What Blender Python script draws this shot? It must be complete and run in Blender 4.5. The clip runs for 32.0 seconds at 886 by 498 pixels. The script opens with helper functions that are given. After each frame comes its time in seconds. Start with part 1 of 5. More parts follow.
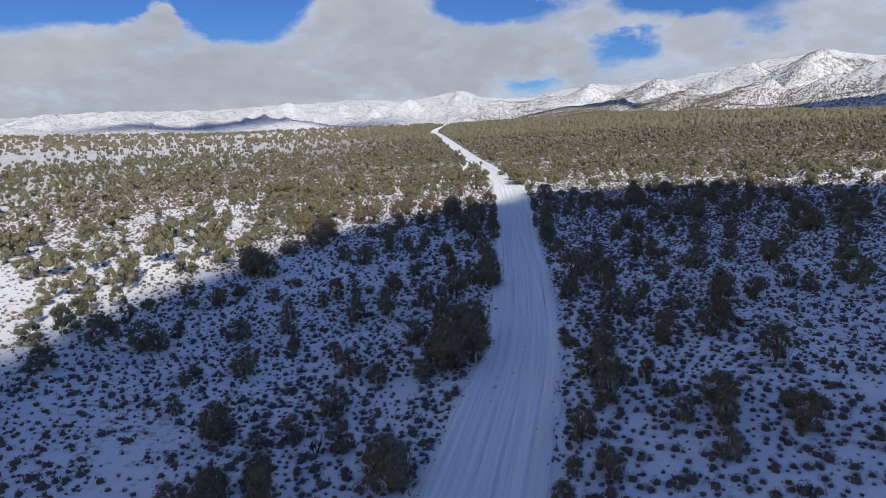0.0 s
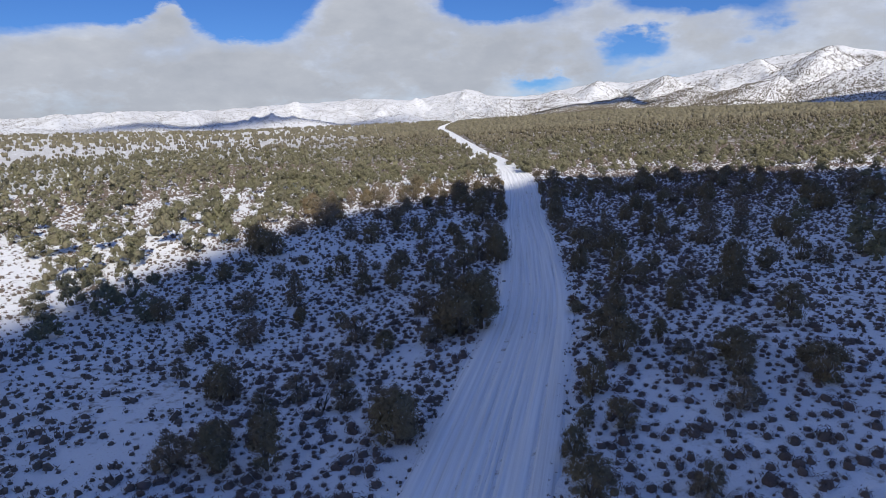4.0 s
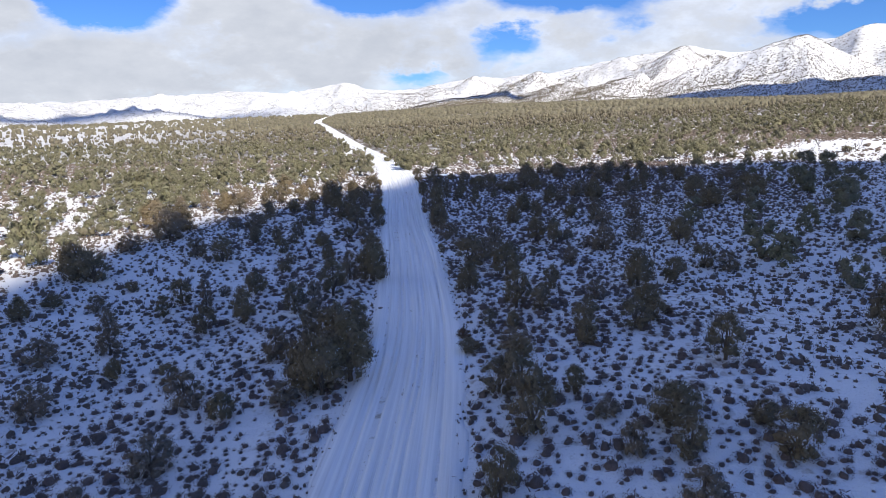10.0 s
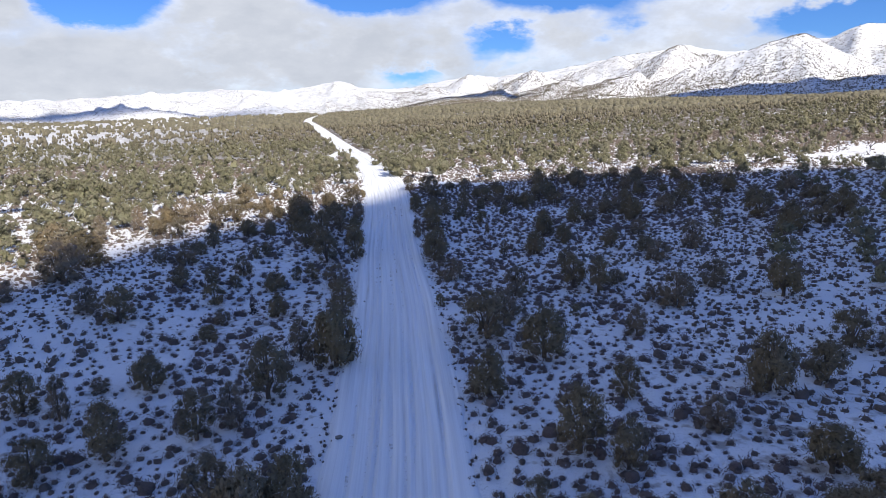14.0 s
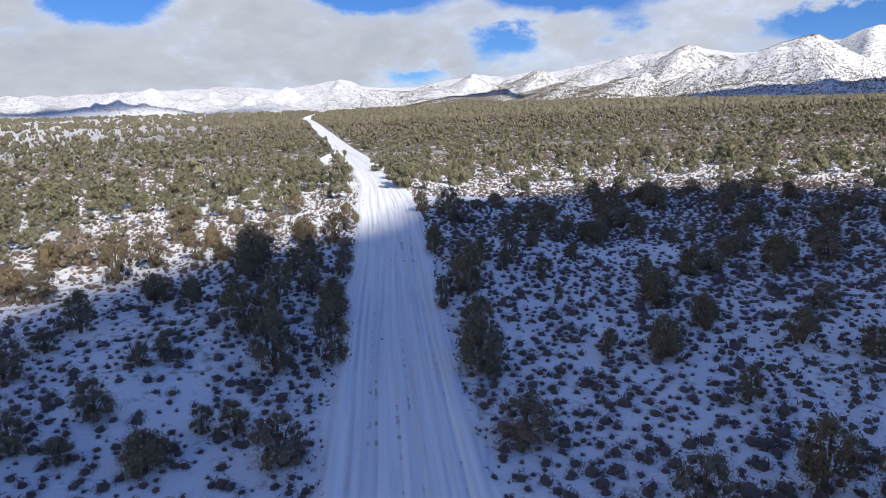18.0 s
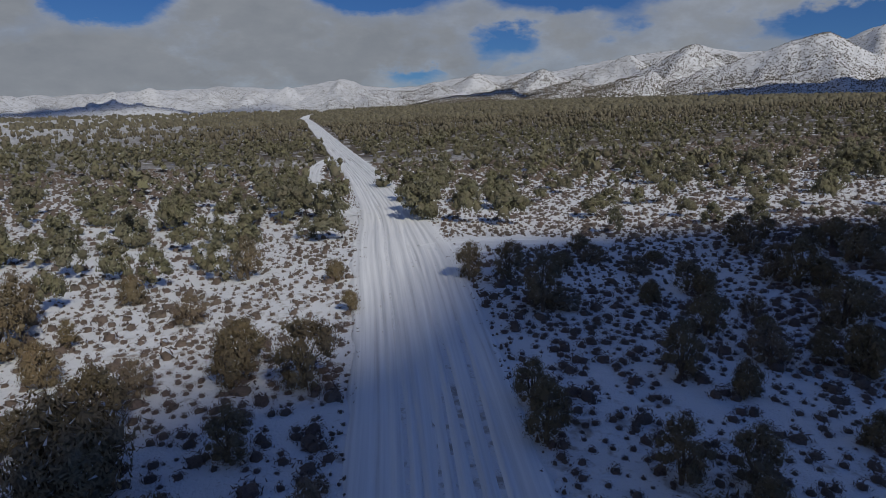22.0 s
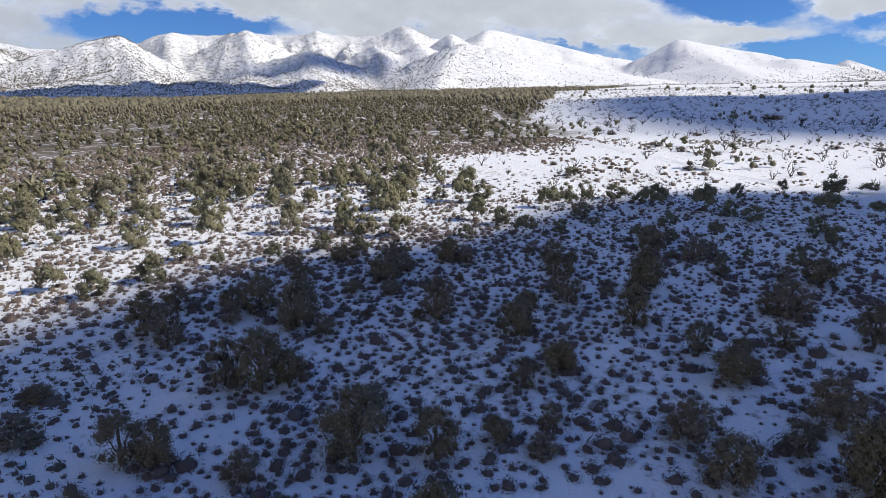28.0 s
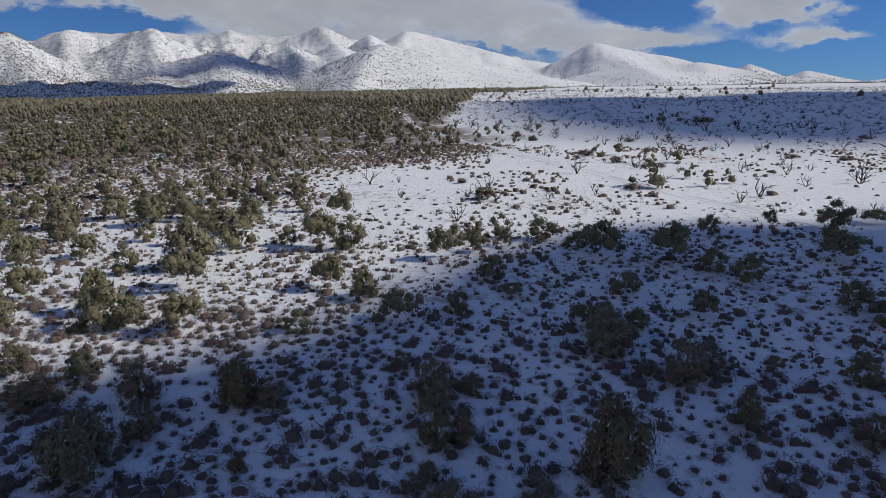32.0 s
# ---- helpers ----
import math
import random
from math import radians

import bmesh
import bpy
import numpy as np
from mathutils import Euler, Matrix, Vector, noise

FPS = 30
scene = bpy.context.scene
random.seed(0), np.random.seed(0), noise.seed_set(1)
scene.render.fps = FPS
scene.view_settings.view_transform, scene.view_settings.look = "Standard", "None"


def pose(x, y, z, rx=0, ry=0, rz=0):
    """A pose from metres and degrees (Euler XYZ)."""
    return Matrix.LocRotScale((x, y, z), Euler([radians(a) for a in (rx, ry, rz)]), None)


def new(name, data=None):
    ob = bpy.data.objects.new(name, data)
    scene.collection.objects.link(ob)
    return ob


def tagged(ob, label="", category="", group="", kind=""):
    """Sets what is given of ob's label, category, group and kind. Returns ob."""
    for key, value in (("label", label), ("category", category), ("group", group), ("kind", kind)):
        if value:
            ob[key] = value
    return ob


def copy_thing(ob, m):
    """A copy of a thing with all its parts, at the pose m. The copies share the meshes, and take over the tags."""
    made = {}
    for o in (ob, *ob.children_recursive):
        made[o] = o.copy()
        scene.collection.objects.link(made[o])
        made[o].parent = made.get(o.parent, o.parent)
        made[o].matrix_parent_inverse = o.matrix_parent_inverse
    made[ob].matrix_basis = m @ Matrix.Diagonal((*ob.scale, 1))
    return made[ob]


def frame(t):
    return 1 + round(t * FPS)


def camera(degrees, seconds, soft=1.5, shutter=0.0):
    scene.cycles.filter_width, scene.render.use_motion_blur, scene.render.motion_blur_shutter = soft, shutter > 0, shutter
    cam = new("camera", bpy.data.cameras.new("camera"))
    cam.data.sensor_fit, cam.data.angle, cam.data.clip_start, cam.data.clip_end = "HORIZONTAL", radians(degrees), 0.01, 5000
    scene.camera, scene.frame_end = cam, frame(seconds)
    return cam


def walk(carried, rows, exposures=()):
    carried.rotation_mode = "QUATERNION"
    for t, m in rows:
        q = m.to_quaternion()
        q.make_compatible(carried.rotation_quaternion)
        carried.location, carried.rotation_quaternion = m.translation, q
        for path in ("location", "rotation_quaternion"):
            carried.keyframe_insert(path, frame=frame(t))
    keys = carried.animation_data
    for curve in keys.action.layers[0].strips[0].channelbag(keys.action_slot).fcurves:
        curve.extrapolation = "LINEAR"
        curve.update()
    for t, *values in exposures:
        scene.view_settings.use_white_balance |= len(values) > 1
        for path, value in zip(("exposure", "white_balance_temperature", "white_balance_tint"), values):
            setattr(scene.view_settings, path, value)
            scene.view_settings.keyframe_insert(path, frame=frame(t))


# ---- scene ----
cam = camera(67.7, 32.0, soft=0.7)
METRES, EYE, TILT, LEAN, TURN = 140.0, 21.0, 2.6, 0.0, 0.0
ROWS = [
    (0.0, 0.0, 0.0, 0.0, -0.21, -13.67, 0.85),
    (0.5, 0.0, -0.0001, -0.0045, -0.4, -13.7, 0.84),
    (1.0, 0.0002, -0.0003, -0.0091, -0.6, -13.7, 0.83),
    (1.5, 0.0001, -0.0003, -0.0135, -0.79, -13.72, 0.85),
    (2.0, 0.0002, -0.0004, -0.0176, -0.95, -13.72, 0.87),
    (2.5, -0.0, -0.0003, -0.0191, 0.21, -13.75, 0.88),
    (4.5, -0.0005, 0.0007, -0.0193, 0.35, -13.73, 1.14),
    (5.0, 0.0009, 0.0002, -0.0193, -3.09, -13.84, 1.09),
    (5.5, 0.0004, -0.0012, -0.0187, -7.49, -13.97, 0.87),
    (6.0, 0.0004, -0.0008, -0.0186, -8.87, -14.09, 0.81),
    (6.5, 0.0012, 0.0026, -0.019, -9.23, -14.14, 0.8),
    (7.0, 0.0023, 0.0082, -0.0195, -9.43, -14.18, 0.73),
    (7.5, 0.0035, 0.0159, -0.0199, -9.51, -14.24, 0.66),
    (8.0, 0.0049, 0.0253, -0.0205, -9.51, -14.27, 0.52),
    (8.5, 0.0063, 0.0366, -0.0214, -9.52, -14.3, 0.42),
    (9.0, 0.0077, 0.0493, -0.0221, -9.6, -14.34, 0.4),
    (9.5, 0.0093, 0.0633, -0.0227, -9.71, -14.35, 0.43),
    (10.0, 0.0112, 0.0785, -0.0235, -9.84, -14.38, 0.45),
    (10.5, 0.0136, 0.0947, -0.0245, -10.01, -14.38, 0.46),
    (11.0, 0.0163, 0.1119, -0.0255, -10.19, -14.39, 0.52),
    (11.5, 0.0194, 0.13, -0.0266, -10.3, -14.38, 0.57),
    (12.0, 0.0224, 0.1488, -0.0277, -10.37, -14.38, 0.54),
    (12.5, 0.0255, 0.1684, -0.0289, -10.41, -14.39, 0.48),
    (13.0, 0.0283, 0.1891, -0.0304, -10.45, -14.43, 0.43),
    (13.5, 0.0316, 0.2112, -0.0322, -10.49, -14.45, 0.37),
    (14.0, 0.0351, 0.2349, -0.0341, -10.33, -14.46, 0.29),
    (14.5, 0.0378, 0.2599, -0.0364, -10.24, -14.48, 0.23),
    (16.5, 0.0465, 0.3678, -0.0455, -10.28, -14.41, -0.04),
    (17.0, 0.05, 0.3969, -0.0478, -10.24, -14.43, -0.08),
    (17.5, 0.053, 0.4268, -0.0503, -10.18, -14.48, -0.13),
    (18.0, 0.0556, 0.457, -0.0529, -10.06, -14.48, -0.16),
    (18.5, 0.0574, 0.4872, -0.0552, -9.84, -14.48, -0.16),
    (19.0, 0.0584, 0.5177, -0.0577, -9.71, -14.51, -0.15),
    (19.5, 0.0595, 0.5479, -0.06, -9.65, -14.47, -0.12),
    (20.0, 0.0605, 0.578, -0.0621, -9.57, -14.46, -0.16),
    (20.5, 0.0614, 0.6082, -0.064, -9.68, -14.49, -0.14),
    (21.0, 0.063, 0.6389, -0.0659, -9.69, -14.5, -0.11),
    (21.5, 0.0654, 0.6692, -0.0681, -9.84, -14.48, -0.16),
    (22.0, 0.0689, 0.6992, -0.0701, -9.95, -14.47, -0.16),
    (22.5, 0.0729, 0.7276, -0.0705, -10.69, -14.44, -0.21),
    (23.0, 0.0771, 0.7491, -0.0697, -19.33, -14.4, -0.69),
    (23.5, 0.0772, 0.765, -0.0683, -40.97, -14.06, -1.84),
    (24.0, 0.0789, 0.7792, -0.067, -50.02, -13.71, -2.07),
    (24.5, 0.0806, 0.7891, -0.0661, -57.48, -13.39, -2.21),
    (25.0, 0.0826, 0.7953, -0.066, -60.04, -13.22, -2.21),
    (25.5, 0.0846, 0.7971, -0.0645, -60.65, -13.13, -2.16),
    (27.5, 0.101, 0.8064, -0.0584, -63.73, -13.17, -2.24),
    (28.0, 0.1145, 0.8127, -0.059, -64.4, -13.15, -2.31),
    (28.5, 0.1307, 0.8208, -0.0596, -64.99, -13.13, -2.39),
    (29.0, 0.1493, 0.8297, -0.0602, -65.76, -13.05, -2.35),
    (29.5, 0.1702, 0.8369, -0.0603, -66.89, -12.98, -2.35),
    (30.0, 0.193, 0.8415, -0.0601, -68.42, -12.88, -2.28),
    (30.5, 0.2174, 0.8442, -0.0602, -70.17, -12.79, -2.25),
    (31.0, 0.2434, 0.8462, -0.0605, -70.84, -12.78, -2.42),
    (31.5, 0.2699, 0.8488, -0.0606, -70.8, -12.75, -2.38),
    (32.0, 0.2972, 0.8520, -0.0608, -71.0, -12.72, -2.38),
]
EXPOSURES = [(0, -0.16, 6570, 12), (2, -0.02, 6570, 12), (4.5, -0.02, 6570, 12), (6, 0.3, 6670, 12), (8, 0.44, 6670, 12), (11, 0.49, 6670, 12), (13, 0.47, 6670, 12), (17.5, 0.28, 6570, 12), (20, -0.24, 6520, 12), (21, -0.56, 6520, 10), (22, -1.08, 6500, 10), (23, -1.64, 6600, 12), (24, -1.52, 6600, 13), (25, -0.77, 6600, 12), (26.5, -0.2, 6770, 10), (28, 0.06, 6670, 11), (30, -0.32, 6570, 11), (32, -0.62, 6570, 11)]
walk(cam, [(t, pose(0, 0, EYE, TILT, LEAN, TURN) @ pose(METRES * x, METRES * y, METRES * z, 90 + pitch, roll, yaw)) for t, x, y, z, yaw, pitch, roll in ROWS], EXPOSURES)

# ---- sun and sky ----
SUN_AZ, SUN_EL = 163.0, 37.0
TO_SUN = Vector((math.sin(radians(SUN_AZ)) * math.cos(radians(SUN_EL)), math.cos(radians(SUN_AZ)) * math.cos(radians(SUN_EL)), math.sin(radians(SUN_EL))))
sun = new("sun", bpy.data.lights.new("sun", "SUN"))
sun.data.energy, sun.data.angle, sun.data.color = 5.0, radians(0.53), (1.0, 0.94, 0.80)
sun.rotation_mode = "QUATERNION"
sun.rotation_quaternion = TO_SUN.to_track_quat("Z", "Y")


class Nodes:
    """Short hand for building a node tree."""

    def __init__(self, tree):
        self.tree = tree
        tree.nodes.clear()

    def add(self, kind, ins=None, operation="", use_clamp=False, data_type="", blend_type="", interpolation_type="", attribute_name=""):
        n = self.tree.nodes.new(kind)
        if operation:
            n.operation = operation
        if use_clamp:
            n.use_clamp = True
        if data_type:
            n.data_type = data_type
        if blend_type:
            n.blend_type = blend_type
        if interpolation_type:
            n.interpolation_type = interpolation_type
        if attribute_name:
            n.attribute_name = attribute_name
        for key, value in (ins or {}).items():
            if isinstance(value, bpy.types.NodeSocket):
                self.tree.links.new(value, n.inputs[key])
            else:
                n.inputs[key].default_value = value
        return n

    def math(self, op, a, b=0.0, c=0.0, clamp=False):
        return self.add("ShaderNodeMath", {0: a, 1: b, 2: c}, operation=op, use_clamp=clamp).outputs[0]

    def ramp(self, fac, stops):
        n = self.add("ShaderNodeValToRGB", {0: fac})
        els = n.color_ramp.elements
        while len(els) < len(stops):
            els.new(0.5)
        for e, (p, c) in zip(els, stops):
            e.position, e.color = p, (c, c, c, 1) if isinstance(c, float) else (*c, 1)
        return n.outputs[0]

    def mix(self, fac, a, b):
        n = self.add("ShaderNodeMix", data_type="RGBA")
        for i, v in ((0, fac), (6, a), (7, b)):
            if isinstance(v, bpy.types.NodeSocket):
                self.tree.links.new(v, n.inputs[i])
            else:
                n.inputs[i].default_value = v if i == 0 else (*v, 1)
        return n.outputs[2]

    def noise(self, vec, scale, detail=4.0, rough=0.55):
        return self.add("ShaderNodeTexNoise", {"Vector": vec, "Scale": scale, "Detail": detail, "Roughness": rough}).outputs[0]


world = bpy.data.worlds.new("world")
scene.world = world
world.use_nodes = True
w = Nodes(world.node_tree)
sky = w.add("ShaderNodeTexSky")
sky.sky_type, sky.sun_disc, sky.sun_elevation, sky.sun_rotation = "NISHITA", False, radians(SUN_EL), radians(SUN_AZ)
sky.altitude, sky.air_density, sky.dust_density, sky.ozone_density = 1800.0, 1.0, 0.3, 2.0
co = w.add("ShaderNodeTexCoord").outputs["Generated"]
sep = w.add("ShaderNodeSeparateXYZ", {0: co}).outputs
azim = w.math("MULTIPLY", w.math("ARCTAN2", sep[0], sep[1]), 57.2958)
elev = w.math("MULTIPLY", w.math("ARCSINE", sep[2]), 57.2958)
flat = w.add("ShaderNodeCombineXYZ", {0: w.math("MULTIPLY", azim, 0.1), 1: w.math("MULTIPLY", elev, 0.2), 2: 0.3}).outputs[0]
puff = w.noise(flat, 1.1, 7.0, 0.55)
fine = w.noise(flat, 3.0, 8.0, 0.62)


swirl = w.noise(flat, 0.9, 6.0, 0.6)
az_bent = w.math("ADD", azim, w.math("MULTIPLY", w.math("SUBTRACT", swirl, 0.5), 7.0))
el_bent = w.math("ADD", elev, w.math("MULTIPLY", w.math("SUBTRACT", fine, 0.5), 3.4))


def bump(a, e, wa, we, amount):
    """A soft hill of cloud cover round one direction of the sky."""
    u = w.math("DIVIDE", w.math("SUBTRACT", az_bent, a), wa)
    v = w.math("DIVIDE", w.math("SUBTRACT", el_bent, e), we)
    d = w.math("ADD", w.math("MULTIPLY", u, u), w.math("MULTIPLY", v, v))
    return w.math("MULTIPLY", w.math("EXPONENT", w.math("MULTIPLY", d, -1.0)), amount)


cover = w.math("ADD", w.math("MULTIPLY", w.math("SUBTRACT", puff, 0.5), 2.2), w.math("MULTIPLY", w.math("SUBTRACT", fine, 0.5), 1.25))
cover = w.math("ADD", cover, w.math("ADD", 0.72, w.math("MULTIPLY", w.math("SMOOTH_MIN", w.math("SUBTRACT", 72.0, azim), 0.0, 4.0), 0.045)))
for hill in ((-34, 8.6, 9, 2.2, -1.1), (-21, 10.8, 13, 2.4, -2.4), (-16.3, 8.0, 3.2, 1.5, -1.6), (-24.5, 9.0, 1.8, 1.2, -1.0), (-21.3, 8.2, 1.5, 1.6, 1.1), (-6.5, 8.8, 4.5, 2.0, 1.2), (5, 9.0, 4.2, 1.2, -1.5), (20.5, 9.2, 5.5, 1.3, -1.4), (15.5, 5.6, 2.2, 1.2, -1.0),
             (40.5, 6.0, 3.6, 1.1, -1.1), (7.5, 2.7, 3.0, 0.7, -0.7), (47.5, 6.6, 4.5, 0.9, -1.0), (-25, 4.0, 20, 2.5, 0.4), (60, 8.0, 14, 1.6, 0.6), (72, 7.6, 6, 0.9, 0.8), (84, 5.5, 7.0, 0.7, 1.7), (96.5, 7.8, 5.0, 1.2, 2.2), (100, 5.3, 3.2, 0.6, 1.4), (75, 4.9, 3, 0.5, -0.6), (87, 7.9, 4.2, 1.2, -1.4)):
    cover = w.math("ADD", cover, bump(*hill))
cover = w.math("SUBTRACT", cover, w.math("MULTIPLY", w.math("MAXIMUM", w.math("SUBTRACT", elev, 10.5), 0.0), 0.021))
mask = w.ramp(cover, [(0.06, 0.0), (0.28, 0.24), (0.52, 0.8), (0.9, 1.0)])
billow = w.math("ADD", w.math("MULTIPLY", w.math("MINIMUM", cover, 0.95), 0.30), w.math("ADD", w.math("MULTIPLY", fine, 0.32), w.math("MULTIPLY", swirl, 0.38)))
tone = w.ramp(billow, [(0.40, (0.85, 0.91, 0.99)), (0.56, (0.63, 0.685, 0.77)), (0.78, (0.48, 0.535, 0.625))])
lift = w.add("ShaderNodeMapRange", {0: elev, 1: 11.0, 2: 30.0}).outputs[0]
deep = w.mix(lift, (0.33, 0.62, 1.12), (0.50, 0.76, 1.22))
blue = w.add("ShaderNodeMix", {6: sky.outputs[0], 7: deep}, data_type="RGBA", blend_type="MULTIPLY")
blue.inputs[0].default_value = 1.0
cloudy = w.add("ShaderNodeMix", {0: mask, 6: w.add("ShaderNodeVectorMath", {0: blue.outputs[2], 1: (0.098, 0.098, 0.098)}, operation="MULTIPLY").outputs[0], 7: tone}, data_type="RGBA").outputs[2]
high_up = w.add("ShaderNodeMapRange", {0: elev, 1: 11.0, 2: 40.0, 3: 0.8, 4: 1.05}, interpolation_type="SMOOTHSTEP").outputs[0]
sunward = w.add("ShaderNodeMapRange", {0: azim, 1: 15.0, 2: 100.0, 3: 1.0, 4: 1.2}).outputs[0]
high_up = w.math("MULTIPLY", high_up, sunward)
back = w.add("ShaderNodeBackground", {"Color": cloudy, "Strength": high_up})
w.add("ShaderNodeOutputWorld", {0: back.outputs[0]})

# ---- numbers of the land ----


def softplus(u, k):
    return k * np.logaddexp(0, np.asarray(u, float) / k)


def lattice(ix, iy, seed):
    h = (ix.astype(np.int64) * 374761393 + iy.astype(np.int64) * 668265263 + seed * 1442695041) & 0x7FFFFFFF
    h = ((h ^ (h >> 13)) * 1274126177) & 0x7FFFFFFF
    return ((h ^ (h >> 16)) & 0xFFFF) / 65535.0


def vnoise(x, y, seed=0):
    """Smooth noise between 0 and 1."""
    x, y = np.asarray(x, float), np.asarray(y, float)
    ix, iy = np.floor(x), np.floor(y)
    fx, fy = x - ix, y - iy
    fx, fy = fx * fx * fx * (fx * (fx * 6 - 15) + 10), fy * fy * fy * (fy * (fy * 6 - 15) + 10)
    a, b, c, d = (lattice(ix + i, iy + j, seed) for i, j in ((0, 0), (1, 0), (0, 1), (1, 1)))
    return (a * (1 - fx) + b * fx) * (1 - fy) + (c * (1 - fx) + d * fx) * fy


def fbm(x, y, seed=0, octaves=5, gain=0.5):
    total, amp, norm = 0.0, 1.0, 0.0
    for k in range(octaves):
        total, norm = total + amp * vnoise(x * 2 ** k + 17.3 * k, y * 2 ** k - 9.1 * k, seed + k), norm + amp
        amp *= gain
    return total / norm


ROAD_Y = (-60, -20, 0, 29, 40, 54, 85, 100, 120, 140, 165, 200, 260, 320, 450, 560, 650, 720, 800, 900)
ROAD_X = (-20, -9.5, -4.6, 1.6, 4.1, 6.9, 10.2, 11.2, 13.2, 14.8, 16.2, 16.0, 14.6, 12.5, 6.0, -0.5, -7.0, -6, 0, 8)
_yy = np.linspace(-60, 900, 961)
_xx = np.convolve(np.pad(np.interp(_yy, ROAD_Y, ROAD_X), 8, mode="edge"), np.ones(17) / 17, "valid")


def road_x(y):
    return np.interp(y, _yy, _xx)


def ground_z(x, y):
    """Height of the bare land."""
    x, y = np.asarray(x, float), np.asarray(y, float)
    r = np.hypot(x, y)
    z = 2.2 + 0.052 * softplus(x - 2, 10) + 0.9 * np.exp(-((x - 22) / 22) ** 2 - ((y - 35) / 28) ** 2)
    along = 1 / (1 + np.exp((x - 400) / 60)) / (1 + np.exp((-x - 260) / 60))
    z = z + 0.028 * softplus(y - 330, 70) * along + 0.010 * softplus(-x - 60, 40)
    z = z - 0.075 * softplus(r - 960, 40) / (1 + np.exp((x - 150) / 60)) - 0.02 * softplus(r - 1300, 80)
    z = z - 0.010 * softplus(r - 400, 80) + 7.0 * np.exp(-((x + 430) / 160) ** 2 - ((y - 720) / 220) ** 2)
    step = 1.9 / (1 + np.exp((np.clip(108 - 1.4 * (10 - x), 80, 108) - y) / 4.5)) / (1 + np.exp((x - 27) / 4.0)) / (1 + np.exp((-x - 60) / 20))
    fade = np.clip((y - 175) / 150, 0, 1)
    z = z + step * (1 - fade * fade * (3 - 2 * fade)) + 1.4 * np.exp(-((x - 21) / 12) ** 2 - ((y - 36) / 24) ** 2) - 1.2 * np.exp(-((x + 13) / 16) ** 2 - ((y - 50) / 16) ** 2)
    off = np.clip((np.abs(x - road_x(np.clip(y, -60, 900))) - 4) / 12, 0, 1)
    rough = np.clip(r / 400, 0.15, 1.0)
    z = z + off * ((fbm(x / 37, y / 37, 3, 4) - 0.5) * 1.2 + (fbm(x / 160, y / 160, 5, 3) - 0.5) * 4.0 * rough)
    return z


def snowfield(x, y):
    """1 on the open snowfield to the east, 0 in the woods."""
    edge = np.interp(x, (80, 95, 121, 133, 146, 164, 190, 228, 294, 377, 528, 648), (146, 154, 168, 164, 156, 155, 163, 188, 207, 226, 269, 303)) + (fbm(x / 30, y / 30, 111, 3) - 0.5) * 16
    west = np.where(y > 138, np.minimum(97 - 0.5 * (y - 138), 88) + np.clip(y - 150, 0, 60) * 1.9, 100 - 0.12 * (y - 110))
    return np.clip((edge - y) / 6, 0, 1) * np.clip((x - west) / 6, 0, 1)


def arrays_mesh(name, verts, quads=None, tris=None, smooth=True, normals=None, tips=None):
    """A mesh from arrays of corners and faces; normals: the soft shading of foliage; tips: 1 on outer sprays, 0 on the
    core lobes inside.
    """
    me = bpy.data.meshes.new(name)
    verts = np.asarray(verts, np.float32)
    parts = [np.asarray(f, np.int32) for f in (quads, tris) if f is not None and len(f)]
    me.vertices.add(len(verts))
    me.vertices.foreach_set("co", verts.ravel())
    loops = np.concatenate([f.ravel() for f in parts])
    sizes = np.concatenate([np.full(len(f), f.shape[1], np.int32) for f in parts])
    me.loops.add(len(loops))
    me.loops.foreach_set("vertex_index", loops)
    me.polygons.add(len(sizes))
    me.polygons.foreach_set("loop_start", np.concatenate([[0], np.cumsum(sizes)[:-1]]).astype(np.int32))
    me.update(calc_edges=True)
    me.polygons.foreach_set("use_smooth", np.full(len(sizes), smooth))
    me.validate()
    if normals is not None:
        me.attributes.new("custom_normal", "FLOAT_VECTOR", "POINT").data.foreach_set("vector", np.asarray(normals, np.float32).ravel())
    if tips is not None:
        me.attributes.new("tip", "FLOAT", "POINT").data.foreach_set("value", np.asarray(tips, np.float32).ravel())
    return me


def grid_faces(nu, nv):
    i = (np.arange(nu - 1)[:, None] * nv + np.arange(nv - 1)[None, :]).ravel()
    return np.stack([i, i + nv, i + nv + 1, i + 1], 1)


def material(name, build, rough=0.8):
    m = bpy.data.materials.new(name)
    m.use_nodes = True
    n = Nodes(m.node_tree)
    bsdf = n.add("ShaderNodeBsdfPrincipled", {"Roughness": rough, "Specular IOR Level": 0.25})
    n.add("ShaderNodeOutputMaterial", {0: bsdf.outputs[0]})
    color, height, strength, distance = build(n, bsdf)
    if isinstance(color, tuple):
        bsdf.inputs["Base Color"].default_value = (*color, 1)
    else:
        n.tree.links.new(color, bsdf.inputs["Base Color"])
    if height is not None:
        b = n.add("ShaderNodeBump", {"Height": height, "Strength": strength, "Distance": distance})
        n.tree.links.new(b.outputs[0], bsdf.inputs["Normal"])
    return m


def place(n):
    return n.add("ShaderNodeNewGeometry").outputs["Position"]


